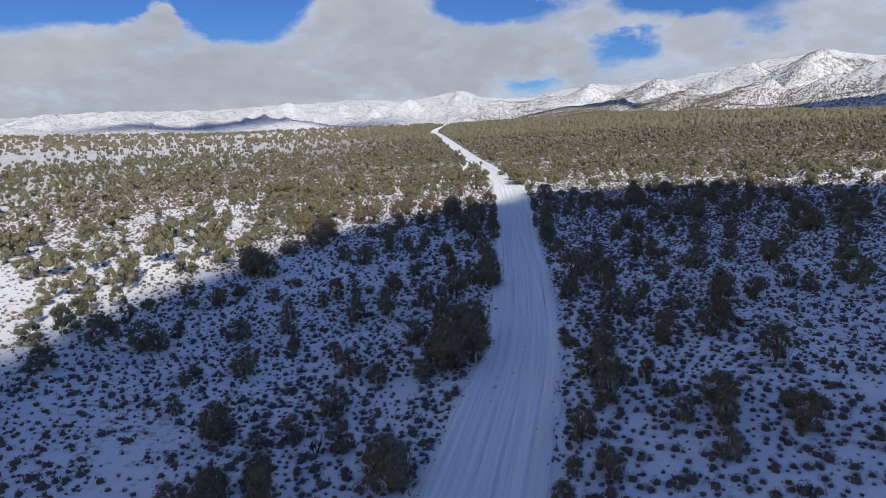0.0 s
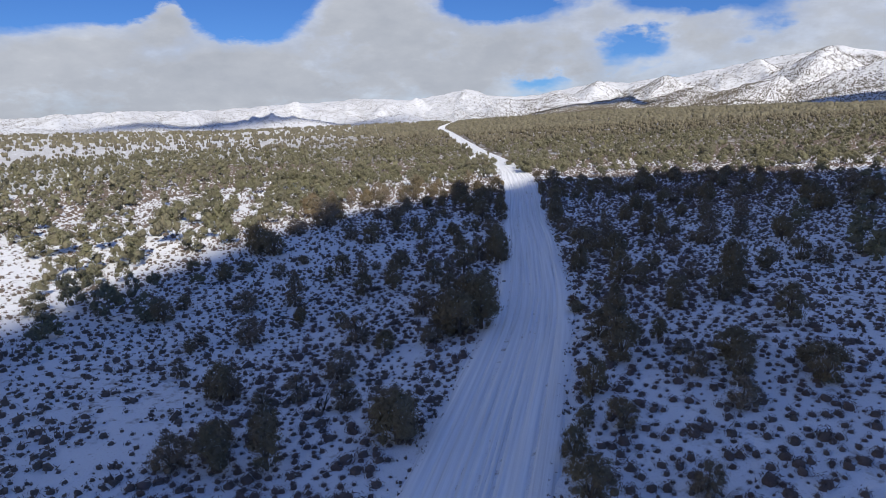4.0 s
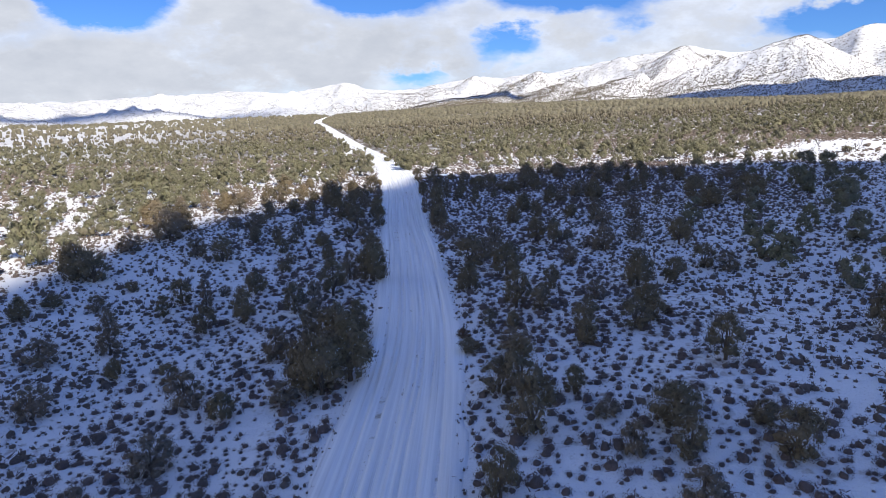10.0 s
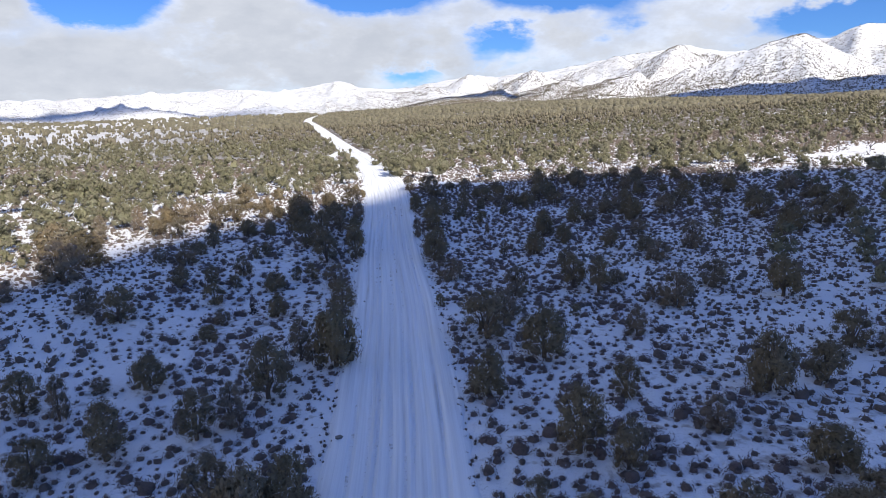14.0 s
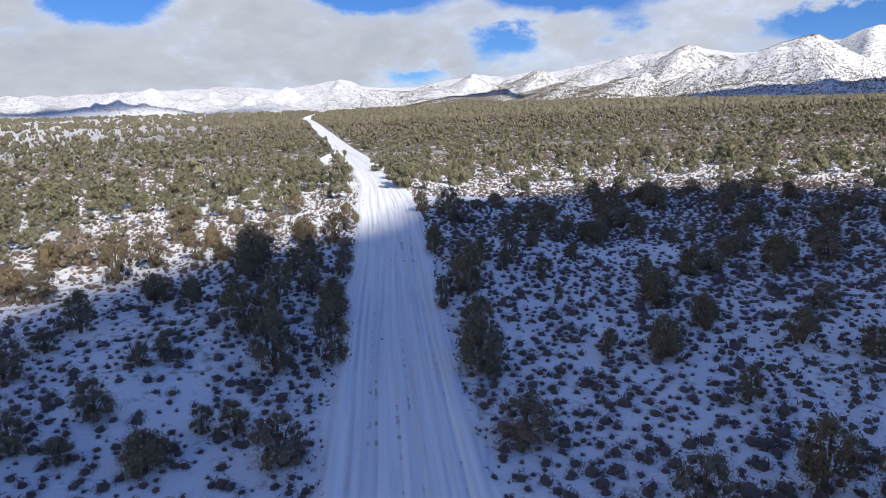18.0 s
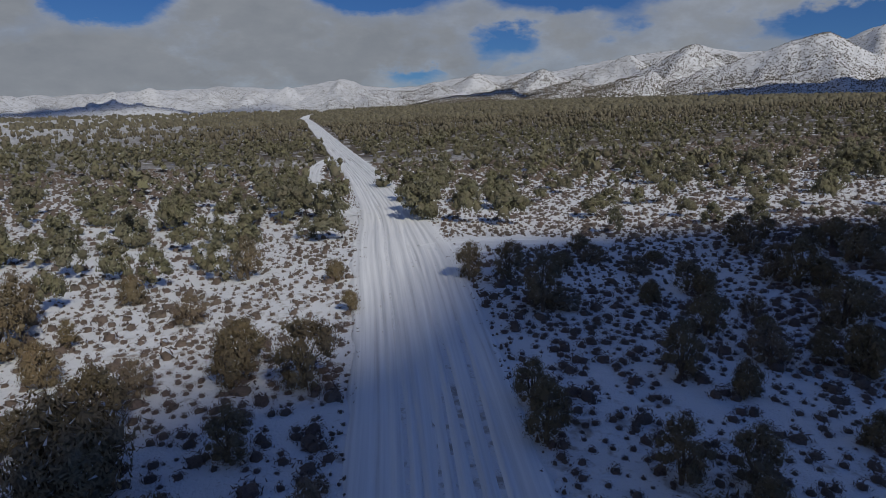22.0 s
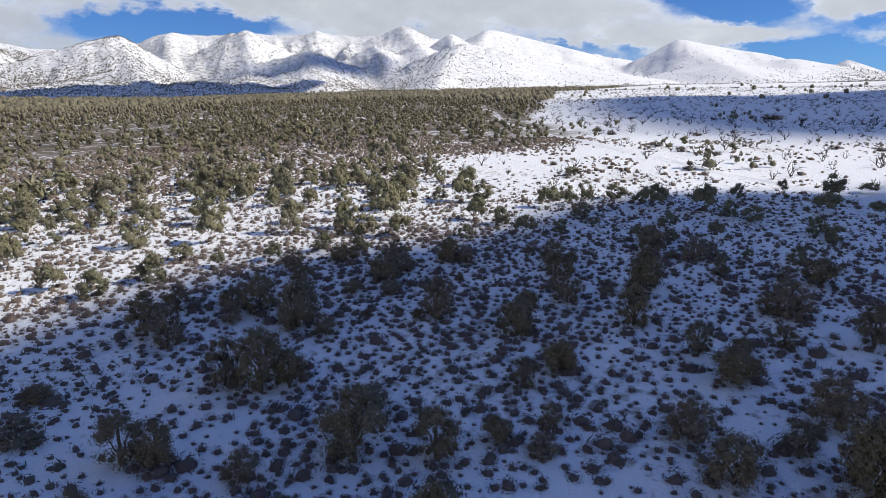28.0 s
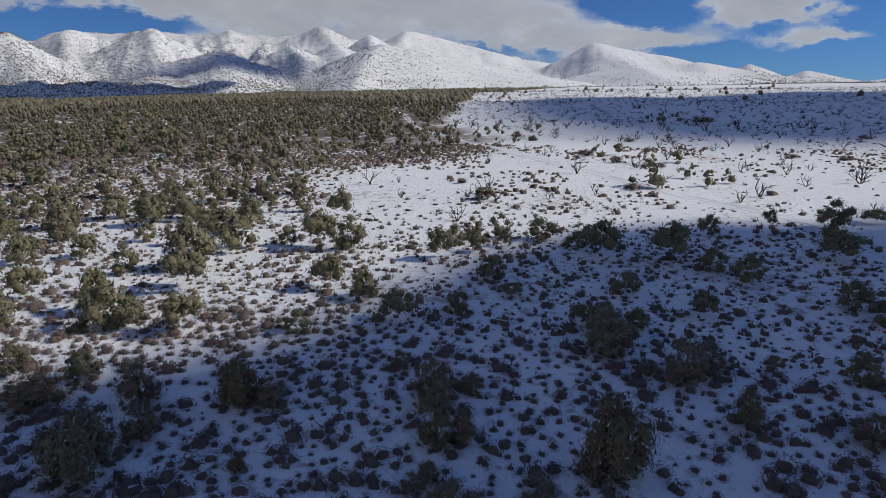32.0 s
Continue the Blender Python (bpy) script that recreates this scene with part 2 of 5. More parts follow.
# ---- materials ----
def snow_ground(n, bsdf):
    p = place(n)
    grain, mid, wide = n.noise(p, 9.0, 5), n.noise(p, 1.3, 4), n.noise(p, 0.06, 3)
    far = n.add("ShaderNodeAttribute", attribute_name="far").outputs["Fac"]
    bare = n.math("ADD", n.math("MULTIPLY", mid, 0.75), n.math("MULTIPLY", wide, 0.5))
    dirt = n.ramp(bare, [(0.70, 0.0), (0.80, 0.7)])
    spots = n.add("ShaderNodeTexVoronoi", {"Vector": p, "Scale": 0.42, "Randomness": 1.0}).outputs["Distance"]
    brush = n.math("MULTIPLY", n.ramp(n.math("ADD", spots, n.math("MULTIPLY", n.math("SUBTRACT", mid, 0.5), 0.5)), [(0.66, 1.0), (0.86, 0.0)]), far)
    col = n.mix(n.math("MULTIPLY", grain, 0.25), (0.80, 0.82, 0.86), (0.70, 0.73, 0.78))
    col = n.mix(dirt, col, n.mix(grain, (0.20, 0.16, 0.12), (0.34, 0.28, 0.22)))
    col = n.mix(brush, col, n.mix(mid, (0.09, 0.075, 0.055), (0.16, 0.13, 0.10)))
    tips = n.math("MULTIPLY", n.ramp(n.noise(p, 7.0, 4, 0.65), [(0.60, 0.0), (0.69, 0.6)]), n.ramp(n.noise(p, 0.35, 4), [(0.40, 0.15), (0.62, 1.0)]))
    col = n.mix(tips, col, n.mix(grain, (0.13, 0.105, 0.08), (0.26, 0.21, 0.165)))
    return col, n.math("ADD", n.math("MULTIPLY", mid, 0.7), n.math("MULTIPLY", grain, 0.3)), 0.9, 0.34


def snow_road(n, bsdf):
    p = place(n)
    lanes = n.add("ShaderNodeAttribute", attribute_name="lane").outputs["Vector"]
    streak = n.noise(n.add("ShaderNodeVectorMath", {0: lanes, 1: (3.2, 0.05, 1)}, operation="MULTIPLY").outputs[0], 1.0, 5)
    grain = n.noise(p, 7.0, 5)
    dirt = n.math("MULTIPLY", n.ramp(streak, [(0.60, 0.0), (0.76, 0.5)]), n.ramp(n.noise(p, 0.5, 3), [(0.35, 0.0), (0.65, 1.0)]))
    col = n.mix(n.ramp(streak, [(0.35, 0.0), (0.68, 1.0)]), (0.85, 0.87, 0.90), (0.66, 0.68, 0.72))
    return n.mix(dirt, col, (0.42, 0.36, 0.31)), n.math("ADD", n.math("MULTIPLY", streak, 0.8), n.math("MULTIPLY", grain, 0.25)), 0.6, 0.09


def snow_mountain(n, bsdf):
    p = place(n)
    wide, mid = n.noise(p, 0.004, 5), n.noise(p, 0.02, 6)
    steep = n.add("ShaderNodeSeparateXYZ", {0: n.add("ShaderNodeNewGeometry").outputs["Normal"]}).outputs[2]
    scrub = n.add("ShaderNodeAttribute", attribute_name="scrub").outputs["Fac"]
    fine = n.noise(p, 0.09, 4, 0.6)
    brush = n.math("MULTIPLY", n.ramp(wide, [(0.36, 0.15), (0.62, 0.85)]), n.ramp(n.math("ADD", n.math("MULTIPLY", mid, 0.5), n.math("MULTIPLY", fine, 0.5)), [(0.44, 0.0), (0.60, 1.0)]))
    trees = n.add("ShaderNodeTexVoronoi", {"Vector": p, "Scale": 0.075, "Randomness": 1.0}).outputs["Distance"]
    speck = n.math("MULTIPLY", n.ramp(trees, [(0.20, 1.0), (0.27, 0.0)]), n.ramp(wide, [(0.30, 0.35), (0.52, 1.0)]))
    brush = n.math("MULTIPLY", n.math("MAXIMUM", n.math("MULTIPLY", brush, 0.6), speck), scrub)
    rock = n.math("MULTIPLY", n.ramp(steep, [(0.50, 0.8), (0.76, 0.0)]), n.ramp(mid, [(0.42, 0.0), (0.60, 0.8)]))
    col = n.mix(mid, (0.64, 0.66, 0.70), (0.80, 0.81, 0.83))
    col = n.mix(rock, col, (0.28, 0.26, 0.25))
    return n.mix(brush, col, (0.13, 0.125, 0.115)), mid, 0.5, 10.0


def leaf_maker(a, b, snowy, grain=9.0):
    def build(n, bsdf):
        geo = n.add("ShaderNodeNewGeometry")
        isle, p = geo.outputs["Random Per Island"], geo.outputs["Position"]
        tree = n.add("ShaderNodeObjectInfo").outputs["Random"]
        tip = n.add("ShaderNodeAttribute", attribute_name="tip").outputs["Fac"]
        mottle = n.ramp(n.noise(p, grain, 3, 0.65), [(0.34, 0.0), (0.66, 1.0)])
        clump = n.noise(p, 0.9, 2, 0.5)
        stand = n.ramp(n.noise(p, 0.17, 3, 0.6), [(0.44, 0.0), (0.64, 0.4)])
        pick = n.math("ADD", n.math("MULTIPLY", isle, 0.4), n.math("MULTIPLY", mottle, 0.6))
        grey = sum(a) / 3
        col = n.mix(stand, n.mix(pick, a, b), n.mix(pick, (grey * 1.05, grey * 1.03, grey * 0.92), (grey * 2.45, grey * 2.4, grey * 2.15)))
        col = n.mix(n.math("MULTIPLY", n.ramp(clump, [(0.4, 0.0), (0.7, 1.0)]), 0.35), col, (a[0] * 1.25, a[1] * 0.95, a[2] * 1.0))
        col = n.mix(n.math("MULTIPLY", n.math("ABSOLUTE", n.math("SUBTRACT", tree, 0.5)), 0.7), col, (0.125, 0.108, 0.062))
        # browner where tip is low, as on the lobes inside a crown
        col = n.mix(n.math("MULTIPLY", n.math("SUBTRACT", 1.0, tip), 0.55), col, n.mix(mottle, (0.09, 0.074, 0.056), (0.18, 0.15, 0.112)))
        fleck = n.ramp(n.math("FRACT", n.math("MULTIPLY", isle, 37.7)), [(1.0 - snowy, 0.0), (1.0 - snowy + 0.01, 1.0)])
        fleck = n.math("MULTIPLY", fleck, n.math("GREATER_THAN", tip, 0.8))
        return n.mix(fleck, col, (0.55, 0.57, 0.60)), mottle, 0.35, 0.05
    return build


def bark(n, bsdf):
    p = place(n)
    g = n.noise(n.add("ShaderNodeVectorMath", {0: p, 1: (9, 9, 2)}, operation="MULTIPLY").outputs[0], 2.0, 5)
    return n.mix(g, (0.06, 0.045, 0.035), (0.17, 0.135, 0.105)), g, 0.8, 0.03


def charred(n, bsdf):
    g = n.noise(place(n), 8.0, 4)
    return n.mix(g, (0.018, 0.015, 0.013), (0.060, 0.050, 0.043)), g, 0.6, 0.02


def stone(n, bsdf):
    g = n.noise(place(n), 12.0, 5)
    return n.mix(g, (0.10, 0.09, 0.08), (0.26, 0.24, 0.22)), g, 0.6, 0.03


def cloud_white(n, bsdf):
    g = n.noise(place(n), 0.02, 4)
    return n.mix(g, (0.80, 0.81, 0.83), (0.90, 0.90, 0.90)), g, 0.4, 6.0


GROUND_MAT = material("patchy_snow", snow_ground)
ROAD_MAT = material("driven_snow", snow_road)
MOUNTAIN_MAT = material("snowy_mountain", snow_mountain, 0.9)
RUST_MAT = material("rusty_leaf", leaf_maker((0.110, 0.060, 0.030), (0.200, 0.110, 0.055), 0.02))
WOOD_MAT = material("juniper_wood_leaf", leaf_maker((0.112, 0.112, 0.064), (0.276, 0.276, 0.164), 0.012))
LEAF_MATS = [material("juniper_leaf", leaf_maker((0.138, 0.104, 0.059), (0.300, 0.236, 0.136), 0.025)), material("grey_leaf", leaf_maker((0.155, 0.116, 0.082), (0.318, 0.248, 0.176), 0.04))]
SAGE_MAT = material("sage_leaf", leaf_maker((0.094, 0.068, 0.065), (0.236, 0.179, 0.170), 0.02, 16.0))
# darker copy of the juniper leaf; the far trees' self-shadow is in the colour
SLOPE_MAT = material("shaded_juniper_leaf", leaf_maker((0.060, 0.057, 0.043), (0.120, 0.113, 0.082), 0.003))
FAR_MAT = material("far_wood_leaf", leaf_maker((0.066, 0.062, 0.040), (0.285, 0.272, 0.180), 0.004, 0.6))
BARK_MAT = material("juniper_bark", bark)
STONE_MAT = material("dark_stone", stone)
DEAD_MAT = material("burnt_wood", charred)
CLOUD_MAT = material("cloud_white", cloud_white, 1.0)


def thing_mesh(name, me, mat, label, category, kind="", group=""):
    me.materials.append(mat)
    return tagged(new(name, me), label, category, group, kind)


# ---- the ground: one sheet, fine near the road and coarse far off ----
def spread(lo, hi, centre, step, n):
    """Coordinates that lie step apart round the centre and grow wider outwards."""
    k = np.linspace(-1, 1, n)
    a = 5.2
    s = np.sinh(a * k) / np.sinh(a)
    return np.where(s < 0, centre + s * (centre - lo), centre + s * (hi - centre))


gx, gy = spread(-4700, 4700, 25, 1.5, 310), spread(-4700, 4700, 110, 1.5, 310)
X, Y = np.meshgrid(gx, gy, indexing="ij")
Z = ground_z(X, Y)
Z = np.where(np.hypot(X, Y) > 1500, Z - 25, Z)
ground_me = arrays_mesh("ground", np.stack([X, Y, Z], -1).reshape(-1, 3), grid_faces(len(gx), len(gy)))
reach = np.hypot((X - 30) / 1.15, Y - 110)
ground_me.attributes.new("far", "FLOAT", "POINT").data.foreach_set("value", (np.clip((reach - 90) / 70, 0, 1) * (1 - 0.93 * snowfield(X, Y)) * np.clip(1 - (-X - 20) / 160, 0.35, 1)).astype(np.float32).ravel())
ground = thing_mesh("ground", ground_me, GROUND_MAT, "rolling desert plain under thin patchy snow", "ground", "structure")

# ---- the snow-covered road with its wheel ruts ----
ry = np.concatenate([np.arange(-55, 230, 0.9), np.arange(230, 880, 3.0)])
ru = np.linspace(-4.4, 4.4, 81)
RY, RU = np.meshgrid(ry, ru, indexing="ij")
slope = np.gradient(road_x(ry), ry)[:, None]
nx, ny = 1 / np.hypot(1, slope), -slope / np.hypot(1, slope)
width = 0.80 + 0.06 * (fbm(ry / 30, ry * 0, 4, 2)[:, None] - 0.5) + 0.18 * np.exp(-((ry - 148) / 16) ** 2)[:, None]
PX, PY = road_x(ry)[:, None] + RU * width * nx, RY + RU * width * ny
ruts = 0.0
for k, centre in enumerate((-2.75, -2.2, -1.7, -1.25, -0.55, -0.1, 0.35, 0.85, 1.3, 1.95, 2.5)):
    wander = centre + (fbm(RY / 30, RY * 0 + k, 11 + k, 3) - 0.5) * 0.8
    deep = 0.08 + 0.07 * ((k * 5) % 4) / 3
    ruts = ruts - deep * np.exp(-((RU - wander) / (0.13 + 0.03 * (k % 3))) ** 2) * (0.35 + 1.1 * vnoise(RY / 7, RY * 0 + k, 23))
    ruts = ruts + 0.35 * deep * np.exp(-((RU - wander - 0.24) / 0.12) ** 2)
edge = 0.07 * np.exp(-((np.abs(RU) - 3.35) / 0.35) ** 2) * (0.4 + 1.2 * vnoise(RY / 2.5, RU, 31)) - 0.6 * np.clip(np.abs(RU) - 3.7 - 0.5 * vnoise(RY / 1.7, RU * 0.2, 33), 0, 1)
PZ = ground_z(PX, PY) + 0.10 + ruts + edge + 0.03 * (fbm(PX * 1.6, PY * 1.6, 41, 3) - 0.5)
PZ = np.where(RY > 230, PZ + np.clip((RY - 230) / 600, 0, 1) * 0.5, PZ)
road_me = arrays_mesh("road", np.stack([PX, PY, PZ], -1).reshape(-1, 3), grid_faces(len(ry), len(ru)))
road_me.attributes.new("lane", "FLOAT_VECTOR", "POINT").data.foreach_set("vector", np.stack([RU, RY, RU * 0], -1).astype(np.float32).ravel())
road = thing_mesh("road", road_me, ROAD_MAT, "snow-packed dirt road with long wheel ruts", "road", "structure")


def lane(name, points, half, label, rut_depth=0.12, lift=0.08):
    """A narrower snowy track along a bent line."""
    pts = np.asarray(points, float)
    s = np.concatenate([[0], np.cumsum(np.hypot(*np.diff(pts, axis=0).T))])
    t = np.arange(0, s[-1], 0.9)
    cx, cy = (np.convolve(np.pad(np.interp(t, s, pts[:, k]), 10, mode="edge"), np.ones(21) / 21, "valid") for k in (0, 1))
    dx, dy = np.gradient(cx), np.gradient(cy)
    ln = np.hypot(dx, dy) + 1e-9
    u = np.linspace(-1.25, 1.25, 97 if half > 2 else 35)
    T, U = np.meshgrid(t, u, indexing="ij")
    hw = half * (0.9 + 0.25 * vnoise(T / 6, T * 0, 51))
    x, y = cx[:, None] + U * hw * (dy / ln)[:, None], cy[:, None] - U * hw * (dx / ln)[:, None]
    dip = 0.0
    for centre, seed in ((-0.66, 1), (-0.48, 7), (-0.3, 5), (0.42, 2), (-0.05, 3), (0.66, 4), (0.2, 6), (0.55, 8), (-0.15, 9)):
        wander = centre + (fbm(T / 11, T * 0 + seed, 61 + seed, 3) - 0.5) * 0.9
        depth = rut_depth * (0.35 + 1.2 * vnoise(T / 6, T * 0 + seed, 65))
        dip = dip - depth * np.exp(-((U - wander) / (0.15 / half)) ** 2) + 0.5 * depth * np.exp(-((U - wander - 0.27 / half) / (0.12 / half)) ** 2)
    rim = 0.75 * lift * np.exp(-((np.abs(U) - 0.95) / 0.15) ** 2) - 0.8 * np.clip(np.abs(U) - 1.0, 0, 1)
    z = ground_z(x, y) + lift + dip + rim + 0.05 * (fbm(x * 1.4, y * 1.4, 71, 3) - 0.5)
    me = arrays_mesh(name, np.stack([x, y, z], -1).reshape(-1, 3), grid_faces(len(t), len(u)))
    me.attributes.new("lane", "FLOAT_VECTOR", "POINT").data.foreach_set("vector", np.stack([U * half, T, U * 0], -1).astype(np.float32).ravel())
    return thing_mesh(name, me, ROAD_MAT, label, "road", "structure")


SIDE_LANE = ((-6, -12), (6, 2), (13.2, 14.0), (17.6, 19.3), (20.0, 21.5), (23.8, 25.0), (26.0, 27.6), (29.6, 31.3), (35.9, 37.8), (43.9, 46.9), (53.5, 56.0), (60.0, 62.0), (72, 74), (90, 90), (104, 102))
FORK_LANE = ((16, 146), (20.5, 150.6), (24.5, 151.2), (28, 151.3), (32, 151.2))
FIELD_LANE = ((104, 102), (106.3, 104.7), (110, 108.6), (115, 113.1), (122, 119.8), (138, 132.5), (144, 138.5), (170, 156.4), (193, 171.8), (217, 188.5), (237, 197), (269, 212), (296, 228))
PULL_LANE = ((12.6, 164), (11, 171), (9.4, 178), (8.2, 190), (7.6, 202), (7.2, 216), (7.4, 231), (9.6, 252), (13, 272))
lane("pull_off", PULL_LANE, 1.6, "snowy pull-off beside the road", 0.04)
lane("side_road", SIDE_LANE, 2.4, "snowy two-track side road with deep ruts", 0.26)
lane("fork_road", FORK_LANE, 1.9, "snowy lane branching off the road", 0.05)
lane("field_track", FIELD_LANE, 0.9, "faint wheel track across the snowfield", 0.03, 0.03)

# ---- mountains ----
PEAK_AZ = (-60, -45, -33, -28, -24, -20, -16.7, -13, -9.5, -6.6, -3.8, -0.9, 1.5, 3.5, 5.5, 8.5, 11, 13.1, 14.9, 17.1, 19.2, 21.7, 24.1, 26.4, 28.6, 30, 32.5, 35.3, 38.3, 40, 42.1)
PEAK_EL = (0.4, 0.5, 0.8, 1.1, 1.2, 1.2, 1.4, 1.7, 1.8, 2.0, 1.8, 2.2, 2.7, 2.1, 1.9, 2.2, 2.6, 3.0, 2.8, 3.1, 3.2, 3.7, 4.1, 4.4, 4.7, 5.0, 4.4, 4.2, 5.1, 5.0, 5.8)
EAST_AZ = (44.6, 47.1, 48.0, 50.5, 53.6, 56.9, 60.5, 62.6, 64.3, 67.8, 70.6, 73.2, 75.1, 76.2, 77.7, 79.5, 82.5, 84.6, 86.5, 92.2, 94.5, 97.1, 100.5, 104.1, 114.1, 129.2)
EAST_EL = (5.75, 5.9, 6.0, 5.85, 6.16, 5.85, 6.44, 5.8, 5.6, 6.19, 5.1, 4.1, 3.9, 4.32, 4.05, 3.8, 3.9, 3.3, 2.8, 2.4, 2.6, 2.1, 1.9, 1.8, 1.5, 1.2)
# nearer hills: direction, distance, top, reach to either side and to the front
HILLS = []


def hill(direction, distance, top, left, right, front):
    HILLS.append((direction, distance, top, left, right, front))


hill(-15.9, 1500, 0.89, 8.5, 9.1, 320)
hill(-16.0, 2150, 1.46, 4.2, 4.4, 300)
hill(-4.5, 1600, 0.95, 6.5, 6.0, 300)
hill(-10.2, 1900, 1.0, 6.5, 6.5, 300)
hill(-31.4, 1900, 1.0, 9.1, 7.8, 320)
hill(-27.1, 2150, 1.2, 7.2, 7.2, 320)
hill(-22.5, 2050, 1.15, 6.5, 6.5, 300)
hill(-19.7, 1650, 0.5, 6.5, 6.5, 260)
hill(-26.0, 1560, 0.45, 9.1, 7.8, 260)
hill(-35.9, 1500, 0.4, 9.1, 7.8, 260)
hill(-13.4, 2650, 1.75, 5.2, 5.9, 340)
hill(-8.7, 2700, 1.62, 5.2, 5.9, 340)
hill(-6.0, 2350, 1.35, 4.4, 4.7, 300)
hill(-2.8, 2750, 1.95, 5.9, 5.9, 360)
hill(1.4, 3000, 2.45, 6.5, 7.2, 420)
hill(0.7, 1900, 0.95, 5.2, 5.2, 280)
hill(4.3, 2150, 1.5, 6.5, 5.2, 320)
hill(9.0, 2550, 2.2, 6, 7, 420)
hill(12.7, 2750, 2.95, 8, 7, 460)
hill(18.1, 2650, 3.2, 9, 7, 480)
hill(24.9, 2550, 4.2, 11, 7, 500)
hill(29.6, 2350, 4.88, 10, 7, 520)
hill(20.9, 2000, 2.4, 11, 4.5, 420)
hill(15.2, 1900, 1.7, 10, 4.5, 380)
hill(26.6, 1900, 2.9, 12, 4.5, 420)
hill(24.2, 1320, 1.1, 5, 6, 200)
hill(34.3, 1950, 3.3, 7.5, 6.2, 380)
hill(38.4, 1850, 5.25, 16.2, 8.1, 480)
hill(42.5, 2350, 5.75, 10.2, 15.3, 520)
hill(46.9, 2400, 5.82, 10.2, 10.2, 520)
hill(47.9, 2150, 6.02, 11.2, 10.0, 560)
hill(52.0, 1780, 4.65, 10.6, 10.0, 380)
hill(57.6, 2000, 5.15, 7.5, 8.8, 400)
hill(61.2, 2050, 5.2, 7.5, 8.8, 400)
hill(53.5, 3000, 6.2, 10.2, 10.2, 520)
hill(60.4, 3000, 6.55, 13.6, 11.9, 520)
hill(64.2, 2500, 5.95, 6.8, 7.6, 420)
hill(67.5, 2700, 6.3, 10.0, 17.5, 560)
hill(64.5, 1700, 5.2, 8.8, 17.0, 420)
hill(82.3, 2600, 5.25, 7.4, 16.2, 560)
hill(85.0, 2050, 3.55, 8.5, 10.5, 420)
hill(90.2, 2350, 3.6, 11.0, 9.2, 480)
hill(94.3, 3200, 3.4, 4.0, 4.5, 420)
hill(98.2, 3250, 2.8, 3.5, 5.0, 420)
hill(105.0, 3100, 2.4, 6.0, 9.0, 420)
hill(76.3, 3300, 4.3, 5.0, 5.0, 420)
hill(35.5, 1330, 2.1, 13, 11, 230)
hill(43.5, 1350, 2.1, 11, 10, 230)
ma, mr = np.arange(-55, 125, 0.19), np.concatenate([np.linspace(1050, 3000, 88), np.linspace(3050, 4400, 16)])
AZ, R = np.meshgrid(ma, mr, indexing="ij")
OX, OY = 12.0, 70.0
mx, my = OX + R * np.sin(np.radians(AZ)), OY + R * np.cos(np.radians(AZ))
foot = np.maximum(np.degrees(np.arctan2(ground_z(mx, my) - 18, R)), -0.75)
crest = np.interp(AZ, np.array(PEAK_AZ + EAST_AZ), np.array(PEAK_EL + EAST_EL)) + 0.16 * (fbm(AZ / 1.3, R * 0, 77, 3) - 0.5)
climb = np.clip((R - 1350) / 2000, 0, 1)
climb = climb * climb * (3 - 2 * climb)
fall = np.clip(1 - (R - 3350) / 1000, 0, 1)
spur = np.abs(2 * fbm((AZ + 5 * (fbm(mx / 500, my / 500, 83, 3) - 0.5)) / 3.4, R / 1500, 85, 4, 0.55) - 1)
rise = climb - 0.8 * spur * climb * (1 - climb) * 2.2
el = foot + (crest - foot) * rise * fall
az_w = AZ + 0.5 * (fbm(mx / 420, my / 420, 91, 4) - 0.5)
r_w = R + 200 * (fbm(mx / 330, my / 330, 93, 4) - 0.5)
el = foot + (el - foot) * 0.97
for a, r0, top, left, right, front in HILLS:
    u = (az_w - a) / np.where(az_w < a, left, right)
    v = (r_w - r0) / np.where(r_w < r0, front * 1.5, front)
    u = u + np.where(v < 0, 0.45 * math.sin(a * 2.3) * v, 0.15 * v)
    d = 0.88 * (np.sqrt(u * u + 0.0012) + np.sqrt(v * v + 0.0012)) - 0.058
    groove = np.abs(2 * fbm((AZ - a) / (0.9 + 1.4 * d) + a, R / 900 + a, 89, 3, 0.5) - 1)
    k = np.clip(1 - d, 0, 1) 
    k = k - (0.12 if 61 < a < 76 or a > 84 else 0.30) * (1 - groove) * k * (1 - k)
    up_ = foot + (top - foot) * k
    el = np.where(k > 0.001, np.maximum(el, up_) + 0.05 * np.exp(-((el - up_) / 0.12) ** 2), el)
gully = np.abs(2 * fbm(AZ / 1.1 + R / 900, R / 420, 99, 3, 0.5) - 1)
el = el - np.where((AZ > 60) & (AZ < 100), 0.05, np.where(AZ < 8, 0.34, 0.20)) * np.clip((el - foot) / np.where(AZ < 8, 1.2, 2.2), 0, 1) * (1 - gully) ** 2 * np.clip((crest - el + 0.25) / 0.8, 0.15, 1)
el = el + 0.07 * (fbm(mx / 70, my / 70, 95, 4) - 0.5)
mz = 18 + R * np.tan(np.radians(el)) - np.clip((1250 - R) / 200, 0, 1) * 14
mountain_me = arrays_mesh("mountain_range", np.stack([mx, my, mz], -1).reshape(-1, 3), grid_faces(len(ma), len(mr)))
